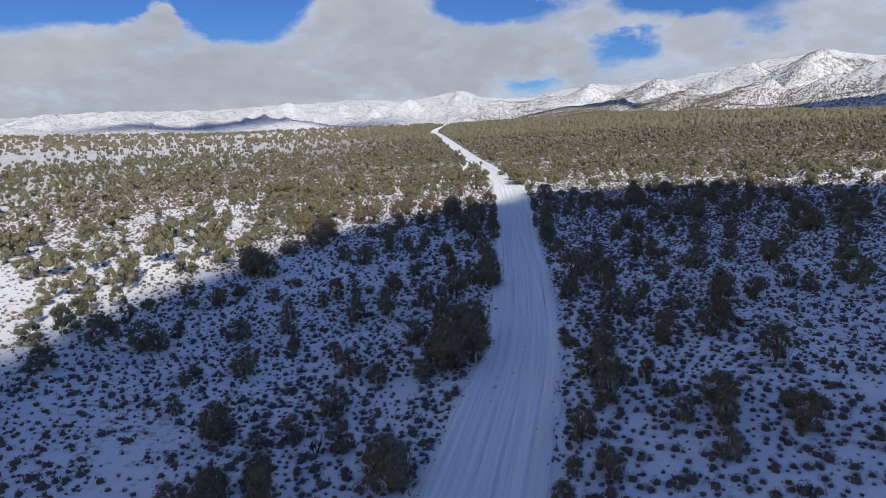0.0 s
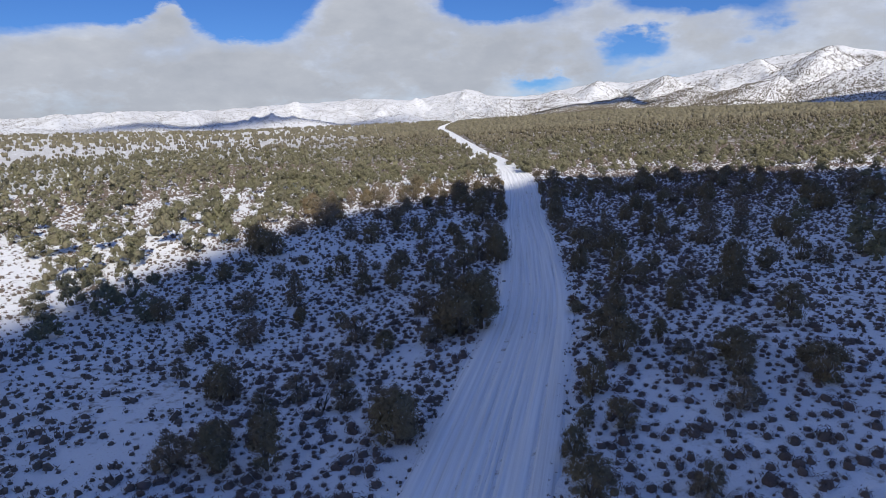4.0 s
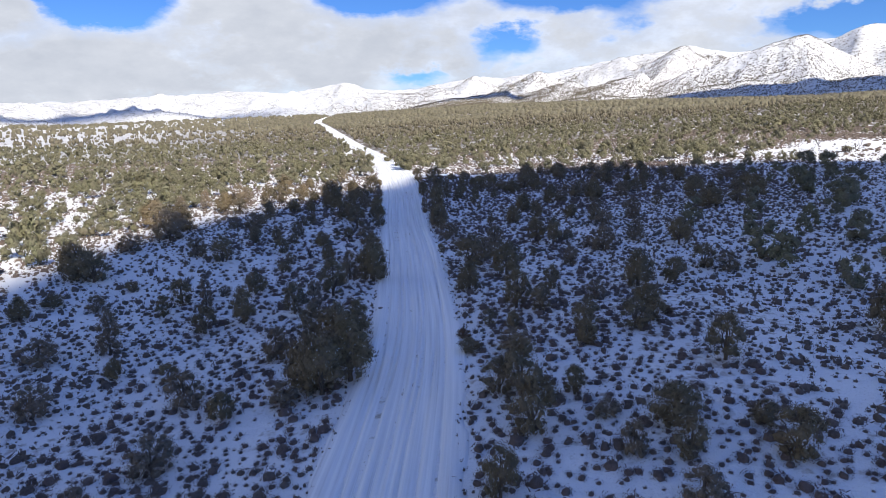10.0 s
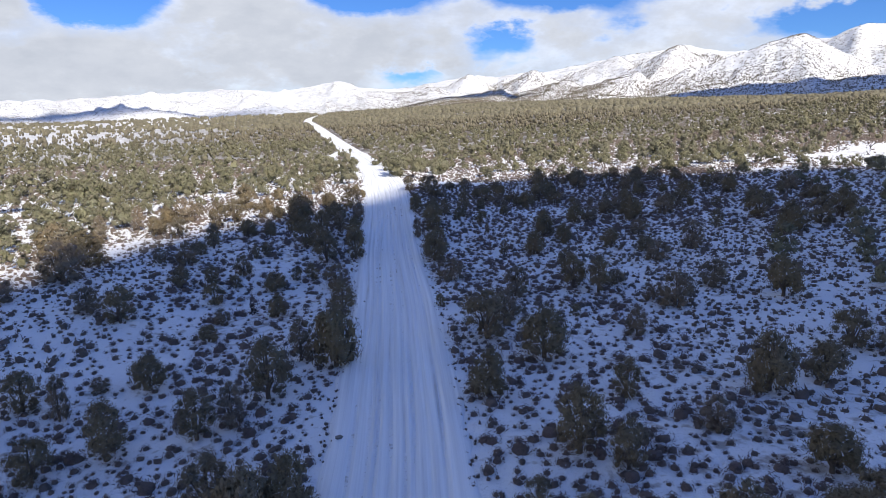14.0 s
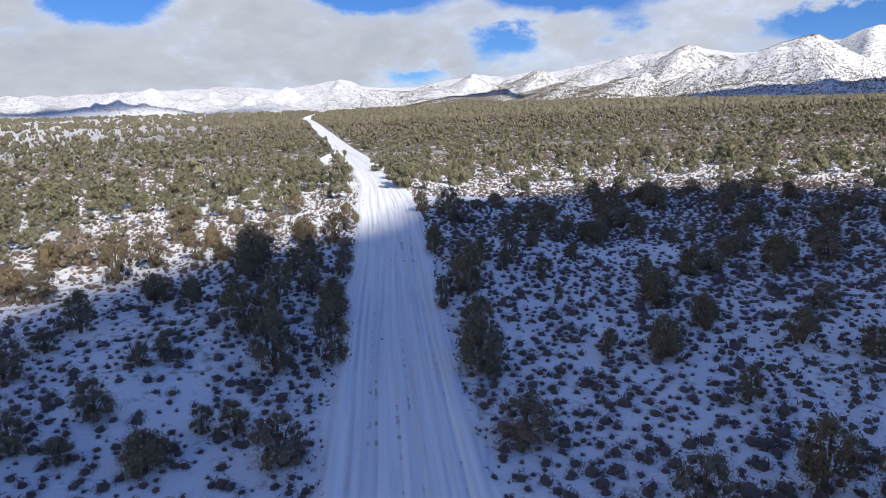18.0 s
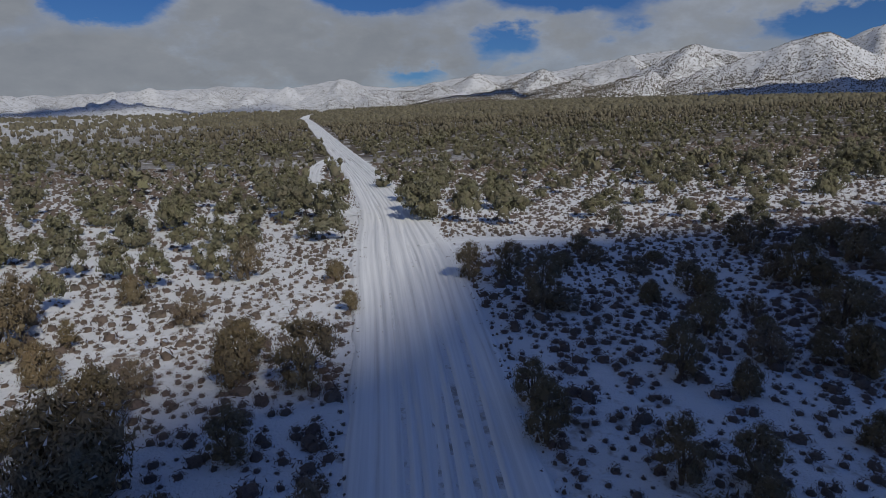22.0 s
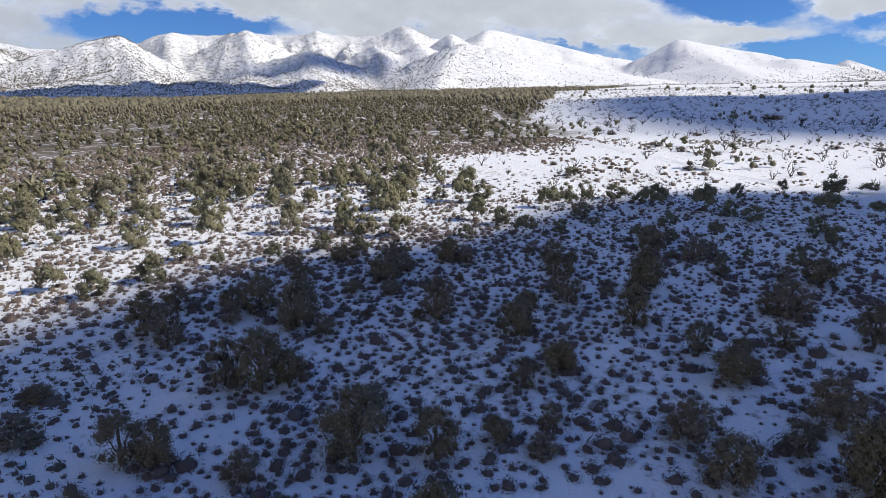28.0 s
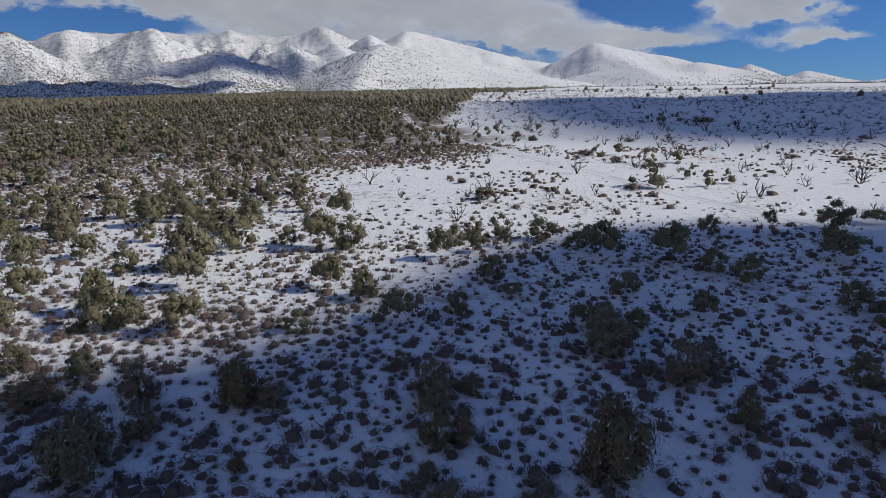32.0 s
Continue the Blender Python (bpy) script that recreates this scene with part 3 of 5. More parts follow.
mountain_me.attributes.new("scrub", "FLOAT", "POINT").data.foreach_set("value", np.maximum(np.interp(AZ, (-20, 0, 10, 40, 62, 72, 92, 95), (0.95, 0.9, 0.95, 0.95, 0.8, 0.2, 0.2, 0.95)), 1.5 * np.exp(-np.clip(el - foot, 0, 9) / 0.7) * np.clip((70 - AZ) / 8, 0, 1)).clip(0, 1).astype(np.float32).ravel())
thing_mesh("mountain_range", mountain_me, MOUNTAIN_MAT, "snow-covered mountain range dotted with dark junipers", "mountains", "structure")


# junipers dotted over the slopes, drawn dark by their leaf colour
dots = np.random.default_rng(5)
n_dots = 140000
ia, ir = dots.uniform(0, len(ma) - 1.01, n_dots), dots.uniform(2, 92, n_dots) ** 1.0
i0, j0 = ia.astype(int), ir.astype(int)
fa, fr = ia - i0, ir - j0


def on_slope(grid):
    return (grid[i0, j0] * (1 - fa) + grid[i0 + 1, j0] * fa) * (1 - fr) + (grid[i0, j0 + 1] * (1 - fa) + grid[i0 + 1, j0 + 1] * fa) * fr


dx_, dy_, dz_ = on_slope(mx), on_slope(my), on_slope(mz)
full_ = on_slope((el - foot) / np.maximum(crest - foot, 0.3))
bald = np.clip((on_slope(AZ) - 62) / 8, 0, 1) * 0.86 * np.clip((95 - on_slope(AZ)) / 3, 0, 1)
# below AZ 6 the trees clump densely, also standing in for patches of shade
ok = dots.uniform(0, 1, n_dots) < np.clip(1.0 - 0.55 * full_ + 1.6 * (fbm(dx_ / 240, dy_ / 240, 97, 4) - 0.5), 0.05, 1.0) * (1 - bald) * np.where(on_slope(AZ) < 36, 1.6, 1.0) * np.where(on_slope(AZ) < 6, 0.35 + 2.2 * np.clip(fbm(dx_ / 150, dy_ / 260, 103, 3) - 0.42, 0, 1) * 4, 1.0) * np.where(full_ < 0.2, 1.5, 1.0)
dx_, dy_, dz_ = dx_[ok], dy_[ok], dz_[ok]
n_dots = 45000
ia, ir = dots.uniform((3 + 55) / 0.19, (40 + 55) / 0.19, n_dots), dots.uniform(20, 88, n_dots)
i0, j0 = ia.astype(int), ir.astype(int)
fa, fr = ia - i0, ir - j0
mid_slope = dots.uniform(0, 1, n_dots) < np.clip(2.6 * fbm(on_slope(mx) / 170, on_slope(my) / 170, 107, 3) - 0.75, 0, 1)
dx_, dy_, dz_ = np.append(dx_, on_slope(mx)[mid_slope]), np.append(dy_, on_slope(my)[mid_slope]), np.append(dz_, on_slope(mz)[mid_slope])
n_dots = 60000
ia, ir = dots.uniform((0 + 55) / 0.19, (72 + 55) / 0.19, n_dots), dots.uniform(1, 46, n_dots)
i0, j0 = ia.astype(int), ir.astype(int)
fa, fr = ia - i0, ir - j0
low_ = (dots.uniform(0, 1, n_dots) < np.clip(1.1 - on_slope(el) / 2.4, 0, 0.85)) & (on_slope(AZ) + dots.normal(0, 4, n_dots) < 60) & (np.hypot(on_slope(mx), on_slope(my)) > 1040)
dx_, dy_, dz_ = np.append(dx_, on_slope(mx)[low_]), np.append(dy_, on_slope(my)[low_]), np.append(dz_, np.maximum(on_slope(mz), ground_z(on_slope(mx), on_slope(my)))[low_])
size_ = dots.uniform(0.55, 1.35, len(dx_)) * (0.55 + np.hypot(dx_, dy_) / 2500) * np.interp(np.degrees(np.arctan2(dx_ - 12, dy_ - 70)), (2, 12), (0.62, 1.0))
octa = np.array([(1.1, 0, 0.0), (-0.55, 0.95, 0.1), (-0.55, -0.95, 0.0), (0.1, 0.05, 1.6)], float)
octa_f = np.array([(0, 1, 3), (1, 2, 3), (2, 0, 3)])
turn_ = dots.uniform(0, 6.28, len(dx_))[:, None]
ov = np.stack([(octa[None, :, 0] * np.cos(turn_) - octa[None, :, 1] * np.sin(turn_)) * size_[:, None] + dx_[:, None], (octa[None, :, 0] * np.sin(turn_) + octa[None, :, 1] * np.cos(turn_)) * size_[:, None] + dy_[:, None], octa[None, :, 2] * size_[:, None] + dz_[:, None]], -1)
slope_me = arrays_mesh("mountain_trees", ov.reshape(-1, 3), None, (octa_f[None] + 4 * np.arange(len(dx_))[:, None, None]).reshape(-1, 3), smooth=False)
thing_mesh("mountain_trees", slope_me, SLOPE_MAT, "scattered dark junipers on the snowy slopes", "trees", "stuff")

# ---- clouds that drift between the sun and the plain ----
CLOUD_Z = 620.0


def cloud(name, shade, label, high=CLOUD_Z, seed=0):
    """A cloud over the stretch of land that it shades: the outline of its shade, laid up along the sun's rays."""
    pts = np.asarray(shade, float)
    c = pts.mean(0)
    ang = np.arctan2(pts[:, 1] - c[1], pts[:, 0] - c[0])
    rad = np.hypot(pts[:, 0] - c[0], pts[:, 1] - c[1])
    order = np.argsort(ang)
    n, rings = 300, 10
    a = np.linspace(-math.pi, math.pi, n, endpoint=False)
    r = np.interp(a, ang[order], rad[order], period=2 * math.pi)
    r = r * (1 + 0.012 * (fbm(np.cos(a) * 6 + seed, np.sin(a) * 6, 7, 3) - 0.5))
    lift = high / TO_SUN.z
    k = np.linspace(0, 1, rings + 1)[1:]
    x, y = c[0] + np.outer(k, r * np.cos(a)), c[1] + np.outer(k, r * np.sin(a))
    lump = fbm(x / 40, y / 40, 5 + seed, 4)
    full = np.sqrt(np.clip(1 - k[:, None] ** 2, 0, 1))
    top = np.stack([x, y, np.minimum(40 * full * (0.4 + lump), 0.4 * (1 - k)[:, None] * r[None])], -1)
    bot = np.stack([x, y, -9 * full * lump], -1)[:-1]
    verts = np.concatenate([top.reshape(-1, 3), bot.reshape(-1, 3), [[*c, 44]], [[*c, -6]]]) + np.array(TO_SUN) * lift
    i = np.arange(n)
    j = (i + 1) % n
    quads, tris = [], []
    for q in range(rings - 1):
        quads.append(np.stack([q * n + i, (q + 1) * n + i, (q + 1) * n + j, q * n + j], 1))
    low = rings * n
    for q in range(rings - 2):
        quads.append(np.stack([low + q * n + i, low + q * n + j, low + (q + 1) * n + j, low + (q + 1) * n + i], 1))
    last = low + (rings - 2) * n
    quads.append(np.stack([last + i, last + j, (rings - 1) * n + j, (rings - 1) * n + i], 1))
    tip = low + (rings - 1) * n
    tris.append(np.stack([i, j, np.full(n, tip)], 1))
    tris.append(np.stack([low + j, low + i, np.full(n, tip + 1)], 1))
    return thing_mesh(name, arrays_mesh(name, verts, np.concatenate(quads), np.concatenate(tris)), CLOUD_MAT, label, "cloud", "structure")


cloud("cloud", ((-150, -260), (-76, -60), (-48, 20), (-38.5, 55), (-32.0, 79.2), (-27.3, 89.2), (-22.4, 100.6), (-17.4, 111.7), (-11.5, 120.3), (-5.5, 126.5), (1.3, 131.0), (8.2, 134.0), (12.1, 140.2), (16.1, 150.3), (20.1, 156.7), (27.3, 159.6), (35.4, 161.3), (43.2, 160.9), (50.0, 160.5), (56.0, 158.5), (60.5, 154.5), (66.0, 148.6), (72.5, 145.7), (79.3, 144.7), (87.2, 142.1), (95.2, 138.3), (101.0, 131.7), (104.0, 123.9), (105.0, 115.8), (130, 90), (150, 74), (170, 30), (180, -120), (120, -280), (0, -320)), "low grey-white cloud drifting overhead", 430.0)
cloud("cloud", ((294, 205), (240, 181), (211, 168), (188, 152), (177, 141), (184, 130), (166, 113), (172, 99), (199, 76), (240, 20), (300, -40), (474, 5), (531, 83), (475, 153), (462, 222), (414, 245), (350, 228)), "grey-white cloud over the eastern snowfield", 2200.0, seed=3)
cloud("cloud", [(r_ * math.sin(radians(a_)), r_ * math.cos(radians(a_))) for a_, r_ in ((21, 1290), (24, 1230), (28, 1190), (33, 1170), (39, 1180), (44, 1230), (47, 1330), (48, 1420), (46, 1470), (43, 1480), (39, 1450), (35, 1410), (31, 1390), (27, 1390), (23, 1370))], "long grey-white cloud over the mountain foot", seed=6)
for far_shade, high_, k in ((((42, 1620), (46, 1580), (50, 1600), (54, 1690), (55, 1800), (53, 1900), (49, 1960), (46, 1880), (43, 1760)), 9000.0, 14), (((6, 1900), (10, 1820), (15, 1780), (17, 1850), (13, 1960), (8, 2020)), 4200.0, 11),
                            (((-31, 1480), (-24, 1420), (-15, 1420), (-6, 1450), (-3, 1510), (-7, 1570), (-14, 1560), (-22, 1580), (-29, 1590)), 9000.0, 8)):
    cloud("cloud", [(12 + r_ * math.sin(radians(a_)), 70 + r_ * math.cos(radians(a_))) for a_, r_ in far_shade], "grey-white cloud over the far hills", high_, k)

# ---- plants ----


def ico_arrays(level):
    bm = bmesh.new()
    bmesh.ops.create_icosphere(bm, subdivisions=level, radius=1.0)
    bm.verts.ensure_lookup_table()
    v = np.array([p.co[:] for p in bm.verts])
    f = np.array([[p.index for p in face.verts] for face in bm.faces])
    bm.free()
    return v, f


ICO_V, ICO_F = ico_arrays(1)


def unit(v):
    return v / np.maximum(np.linalg.norm(v, axis=-1, keepdims=True), 1e-9)


def sprays(r, centre, out, size, long=2.0, rise=0.7):
    """Small leaf sprays: one triangle for each centre, facing roughly outwards, its tip pointing up and away."""
    n = len(centre)
    face = unit(out + r.normal(0, 0.5, (n, 3)))
    tip = out * 0.5 + r.normal(0, 0.6, (n, 3)) + np.array([0, 0, rise])
    tip = unit(tip - face * (tip * face).sum(1, keepdims=True))
    side = np.cross(tip, face)
    k = (size * r.uniform(0.6, 1.4, n))[:, None]
    p = np.stack([centre - side * k * 0.5 - tip * k * 0.4 * long, centre + tip * k * 0.6 * long, centre + side * k * 0.5 - tip * k * 0.4 * long], 1)
    soft = unit(out * 0.8 + face * 0.45)
    return p.reshape(-1, 3), np.arange(3 * n).reshape(n, 3)[:, ::-1], np.repeat(soft, 3, 0)


def lobes_of(r, count, high, wide):
    """Centres and radii of the rounded masses of a crown: widest at a third of its height, uneven all round."""
    t = r.uniform(0.0, 1.0, count) ** 0.9
    t[:2] = (0.98, 0.75)[: len(t)] if count > 2 else 0.45
    spread_ = wide * 0.5 * (0.35 + 0.75 * np.sin(np.clip(t * 0.66 + 0.22, 0, 1) * math.pi)) * 0.72
    a = np.arange(count) * 2.4 + r.uniform(0, 1.2, count)
    d = spread_ * np.sqrt(r.uniform(0.25, 1, count)) * np.where(t > 0.93, 0.35, 1)
    c = np.stack([np.cos(a) * d, np.sin(a) * d, high * (0.10 + 0.76 * t)], 1)
    rad = wide * r.uniform(0.11, 0.23, count) * (1.12 - 0.26 * t)
    return c, rad


def crown_arrays(seed, count, leaves, leaf, high=3.2, wide=2.6, core=0.78, long=2.0, deep=0.72):
    """Corners, triangles, soft normals and tips of a crown of rounded leafy masses."""
    r = np.random.default_rng(seed)
    c, rad = lobes_of(r, count, high, wide)
    verts, tris, soft, tips, base = [], [], [], [], 0
    for k in range(count):
        verts.append(ICO_V * (1 + r.uniform(-0.22, 0.22, (len(ICO_V), 1))) * rad[k] * core * np.array([1, 1, 1.05]) + c[k])
        soft.append(ICO_V)
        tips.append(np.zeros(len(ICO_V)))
        tris.append(ICO_F + base)
        base += len(ICO_V)
    pick = r.choice(count, leaves, p=rad ** 2 / (rad ** 2).sum())
    d = unit(r.normal(0, 1, (leaves, 3)) + np.array([0, 0, 0.25]))
    at = c[pick] + d * rad[pick][:, None] * r.uniform(deep, 1.22, leaves)[:, None]
    at[:, 2] = np.maximum(at[:, 2], 0.06)
    away = unit(at - np.array([0, 0, high * 0.35]))
    v, t, nrm = sprays(r, at, unit(d * 0.5 + away * 0.8), leaf, long, 1.1)
    verts.append(v)
    tris.append(t + base)
    soft.append(nrm)
    tips.append(np.ones(len(v)))
    v = np.concatenate(verts)
    reach_ = np.sort(np.hypot(v[:, 0], v[:, 1]))[int(len(v) * 0.96)]
    v[:, :2] *= wide * 0.5 / reach_
    v[:, 2] = np.maximum(v[:, 2] * high / v[:, 2].max(), 0.02)
    return v, np.concatenate(tris), np.concatenate(soft), np.concatenate(tips)


def tube(points, radii, sides=6):
    p = np.asarray(points, float)
    rings, faces = [], []
    a = np.linspace(0, 2 * math.pi, sides, endpoint=False)
    for k in range(len(p)):
        d = unit(p[min(k + 1, len(p) - 1)] - p[max(k - 1, 0)])
        s = unit(np.cross(d, [0.31, 0.95, 0.05]))
        u = np.cross(d, s)
        rings.append(p[k] + radii[k] * (np.outer(np.cos(a), s) + np.outer(np.sin(a), u)))
    for k in range(len(p) - 1):
        i = np.arange(sides)
        j = (i + 1) % sides
        faces.append(np.stack([k * sides + i, k * sides + j, (k + 1) * sides + j, (k + 1) * sides + i], 1))
    return np.concatenate(rings), np.concatenate(faces)


def trunk_arrays(seed, high=3.2, wide=2.6, limbs=4, sides=5):
    r = np.random.default_rng(seed + 900)
    verts, quads, base = [], [], 0
    for k in range(limbs + 1):
        lean = 0.0 if k == 0 else wide * r.uniform(0.16, 0.36)
        a = k * 2.2 + r.uniform(0, 1)
        tip = np.array([math.cos(a) * lean, math.sin(a) * lean, high * (0.75 if k == 0 else r.uniform(0.35, 0.7))])
        start = np.array([0, 0, -0.15]) if k == 0 else np.array([0, 0, high * r.uniform(0.05, 0.22)])
        t = np.linspace(0, 1, 6)[:, None]
        line = start + (tip - start) * t + r.normal(0, 0.05, (6, 3)) * np.sin(t * math.pi)
        thick = (0.13 if k == 0 else 0.065) * (1.05 - np.linspace(0, 1, 6) * 0.8)
        v, q = tube(line, thick, sides)
        verts.append(v)
        quads.append(q + base)
        base += len(v)
    return np.concatenate(verts), np.concatenate(quads)


def set_part(name, me, mat, parent, label=""):
    me.materials.append(mat)
    ob = tagged(new(name, me), label)
    ob.parent = parent
    return ob


SHAPES = ((3.2, 2.6), (3.4, 2.2), (2.8, 2.9), (3.8, 2.7), (2.5, 2.3), (3.0, 3.1), (3.6, 2.0), (2.2, 2.0))
TREE_LABELS = ("olive-green juniper with a dense rounded crown", "slim olive juniper standing in thin snow", "broad low juniper with a ragged crown", "tall juniper with several rounded tops",
               "small dark juniper among sagebrush", "wide many-stemmed juniper dusted with snow", "narrow grey-green juniper with a pointed top", "young grey-green juniper among sagebrush")


def juniper(kind):
    """One juniper: trunk with limbs, and a crown of many small leaf sprays."""
    high, wide = SHAPES[kind]
    root = tagged(new("juniper_tree"), TREE_LABELS[kind], "tree", "junipers on the plain")
    v, q = trunk_arrays(kind, high, wide)
    set_part("trunk", arrays_mesh("trunk", v, q), BARK_MAT, root, "grey-brown shreddy trunk")
    v, t, soft, tips = crown_arrays(kind, 36, 4400, 0.043, high, wide, 0.40, 3.4, 0.35)
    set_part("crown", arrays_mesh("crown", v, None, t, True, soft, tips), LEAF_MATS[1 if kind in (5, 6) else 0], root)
    return root


def scatter(name, lods, x, y, height, turn, which, mats, label, category, sink=0.05, flat_=None):
    """Many plants joined into one mesh: a shape from lods for each place."""
    z = ground_z(x, y) - sink
    vs, ts, ns, tips, base = [], [], [], [], 0
    for k, (v, t, nrm, tip, ref) in enumerate(lods):
        idx = np.nonzero(which == k)[0]
        if not len(idx):
            continue
        s = (height[idx] / ref)[:, None]
        c, sn = np.cos(turn[idx])[:, None], np.sin(turn[idx])[:, None]
        ws = s * (1 if flat_ is None else flat_[idx][:, None])
        px = (v[None, :, 0] * c - v[None, :, 1] * sn) * ws + x[idx][:, None]
        py = (v[None, :, 0] * sn + v[None, :, 1] * c) * ws + y[idx][:, None]
        pz = v[None, :, 2] * s + z[idx][:, None]
        off = base + np.arange(len(idx))[:, None, None] * len(v)
        vs.append(np.stack([px, py, pz], -1).reshape(-1, 3))
        ns.append(np.stack([nrm[None, :, 0] * c - nrm[None, :, 1] * sn, nrm[None, :, 0] * sn + nrm[None, :, 1] * c, nrm[None, :, 2] + 0 * c], -1).reshape(-1, 3))
        tips.append(np.tile(tip, len(idx)))
        ts.append((t[None] + off).reshape(-1, 3))
        base += len(v) * len(idx)
    me = arrays_mesh(name, np.concatenate(vs), None, np.concatenate(ts), True, np.concatenate(ns), np.concatenate(tips))
    return thing_mesh(name, me, mats, label, category, "stuff")


def track_gap(x, y):
    """Distance to the nearest road or track, less its half width."""
    d = np.abs(x - road_x(np.clip(y, -60, 900))) - 3.4
    for line, half in ((SIDE_LANE, 2.4), (FORK_LANE, 1.8), (FIELD_LANE, 1.2), (PULL_LANE, 1.0)):
        p = np.asarray(line, float)
        for a, b in zip(p[:-1], p[1:]):
            t = np.clip(((x - a[0]) * (b[0] - a[0]) + (y - a[1]) * (b[1] - a[1])) / ((b - a) ** 2).sum(), 0, 1)
            d = np.minimum(d, np.hypot(x - a[0] - t * (b[0] - a[0]), y - a[1] - t * (b[1] - a[1])) - half)
    return d


def path_gap(x, y):
    """Distance to the line along which the drone flies."""
    d = np.full(np.shape(x), 1e9)
    for a, b in (((0, 0), (4, 27)), ((4, 27), (10, 100)), ((10, 100), (14, 113)), ((14, 113), (42, 120))):
        t = np.clip(((x - a[0]) * (b[0] - a[0]) + (y - a[1]) * (b[1] - a[1])) / ((b[0] - a[0]) ** 2 + (b[1] - a[1]) ** 2), 0, 1)
        d = np.minimum(d, np.hypot(x - a[0] - t * (b[0] - a[0]), y - a[1] - t * (b[1] - a[1])))
    return d


def jitter_grid(x0, x1, y0, y1, step, seed):
    r = np.random.default_rng(seed)
    x, y = np.meshgrid(np.arange(x0, x1, step), np.arange(y0, y1, step), indexing="ij")
    x, y = (x + r.uniform(-0.5, 0.5, x.shape) * step).ravel(), (y + r.uniform(-0.5, 0.5, y.shape) * step).ravel()
    return x, y, r


def in_sight(x, y):
    """Land that comes into view at all."""
    az = np.degrees(np.arctan2(x + 2, y + 14))
    az2 = np.degrees(np.arctan2(x - 5, y - 95))
    return ((np.abs(az) < 40) & (y > 12)) | ((az2 > -45) & (az2 < 118) & (np.hypot(x - 10, y - 110) > 8))


def around(x, y):
    """Land close under and behind the flight."""
    return (x > -70) & (x < 110) & (y > -30) & (y < 95)


def mound_arrays(seed, rings, sides, high, wide, rough=0.2, sprigs=0, leaf=0.1):
    """A low rounded shrub: an uneven dome, with small sprigs standing out of it all round."""
    r = np.random.default_rng(seed)
    verts, soft = [], []
    for k in range(rings):
        f = k / rings
        a = np.linspace(0, 2 * math.pi, sides, endpoint=False) + r.uniform(0, 1)
        d = np.stack([np.cos(a) * math.cos(f * 1.45), np.sin(a) * math.cos(f * 1.45), np.full(sides, math.sin(f * 1.45))], 1)
        bulge = 1 + r.uniform(-rough, rough, (sides, 1))
        verts.append(d * np.array([wide / 2, wide / 2, high]) * bulge * (0.68 if sprigs > 10 else 0.86 if k == 0 else 1.0) - np.array([0, 0, 0.06 * high if k == 0 else 0]))
        soft.append(unit(d * np.array([1, 1, 1.2]) + np.array([0, 0, 0.15])))
    verts.append([[r.normal(0, 0.06) * wide, r.normal(0, 0.06) * wide, high * r.uniform(0.85, 1.0) * (0.72 if sprigs > 10 else 1.0)]])
    soft.append([[0, 0, 1.0]])
    i = np.arange(sides)
    j = (i + 1) % sides
    tris = [np.concatenate([np.stack([k * sides + i, k * sides + j, (k + 1) * sides + j], 1), np.stack([k * sides + i, (k + 1) * sides + j, (k + 1) * sides + i], 1)]) for k in range(rings - 1)]
    tris.append(np.stack([(rings - 1) * sides + i, (rings - 1) * sides + j, np.full(sides, rings * sides)], 1))
    base = rings * sides + 1
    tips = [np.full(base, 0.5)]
    if sprigs:
        a, up = r.uniform(0, 6.28, sprigs), r.uniform(0.05, 1.0, sprigs)
        d = np.stack([np.cos(a) * np.sqrt(1 - up * up), np.sin(a) * np.sqrt(1 - up * up), up], 1)
        v, t, nrm = sprays(r, d * np.array([wide / 2, wide / 2, high]) * r.uniform(0.66, 1.20, (sprigs, 1)), d, leaf, 3.2, 0.75)
        v[:, 2] = np.maximum(v[:, 2], 0.01)
        verts.append(v)
        soft.append(nrm)
        tris.append(t + base)
        tips.append(np.ones(len(v)))
    return np.concatenate(verts), np.concatenate(tris), np.concatenate(soft), np.concatenate(tips), high


# junipers: those near the drone are things of their own
PLANTED = []


def plant(x, y, high, wide):
    PLANTED.append((x, y, high, wide))


# junipers at the start of the road
plant(5.3, 23.6, 2.5, 2.1)
plant(9.9, 23.9, 1.7, 1.4)
plant(5.2, 26.9, 2.0, 1.3)
plant(-8.9, 28.7, 3.0, 1.8)
plant(-11.5, 28.9, 2.6, 2.1)
plant(-13.7, 29.3, 2.1, 2.1)
plant(22.4, 29.6, 1.7, 1.3)
plant(8.0, 29.6, 1.7, 1.6)
plant(6.3, 30.0, 1.3, 1.0)
plant(14.0, 30.3, 1.7, 1.8)
plant(-2.9, 30.7, 3.0, 2.7)
plant(-9.9, 31.9, 2.3, 1.7)
plant(-12.4, 31.9, 1.5, 1.9)
plant(18.9, 31.9, 2.3, 2.0)
plant(15.1, 33.1, 2.0, 1.5)
plant(-3.3, 33.2, 2.1, 2.8)
plant(7.4, 33.3, 2.4, 1.6)
plant(13.2, 34.1, 1.7, 1.3)
plant(19.2, 34.4, 1.3, 1.2)
plant(30.4, 35.0, 2.5, 2.4)
plant(15.8, 35.5, 2.2, 2.5)
plant(-6.3, 35.9, 1.8, 2.0)
plant(-11.5, 37.2, 1.3, 1.5)
plant(13.5, 37.5, 1.0, 1.3)
plant(10.0, 37.6, 3.0, 2.3)
plant(-9.5, 37.8, 2.0, 1.6)
plant(-14.5, 38.5, 2.8, 2.1)
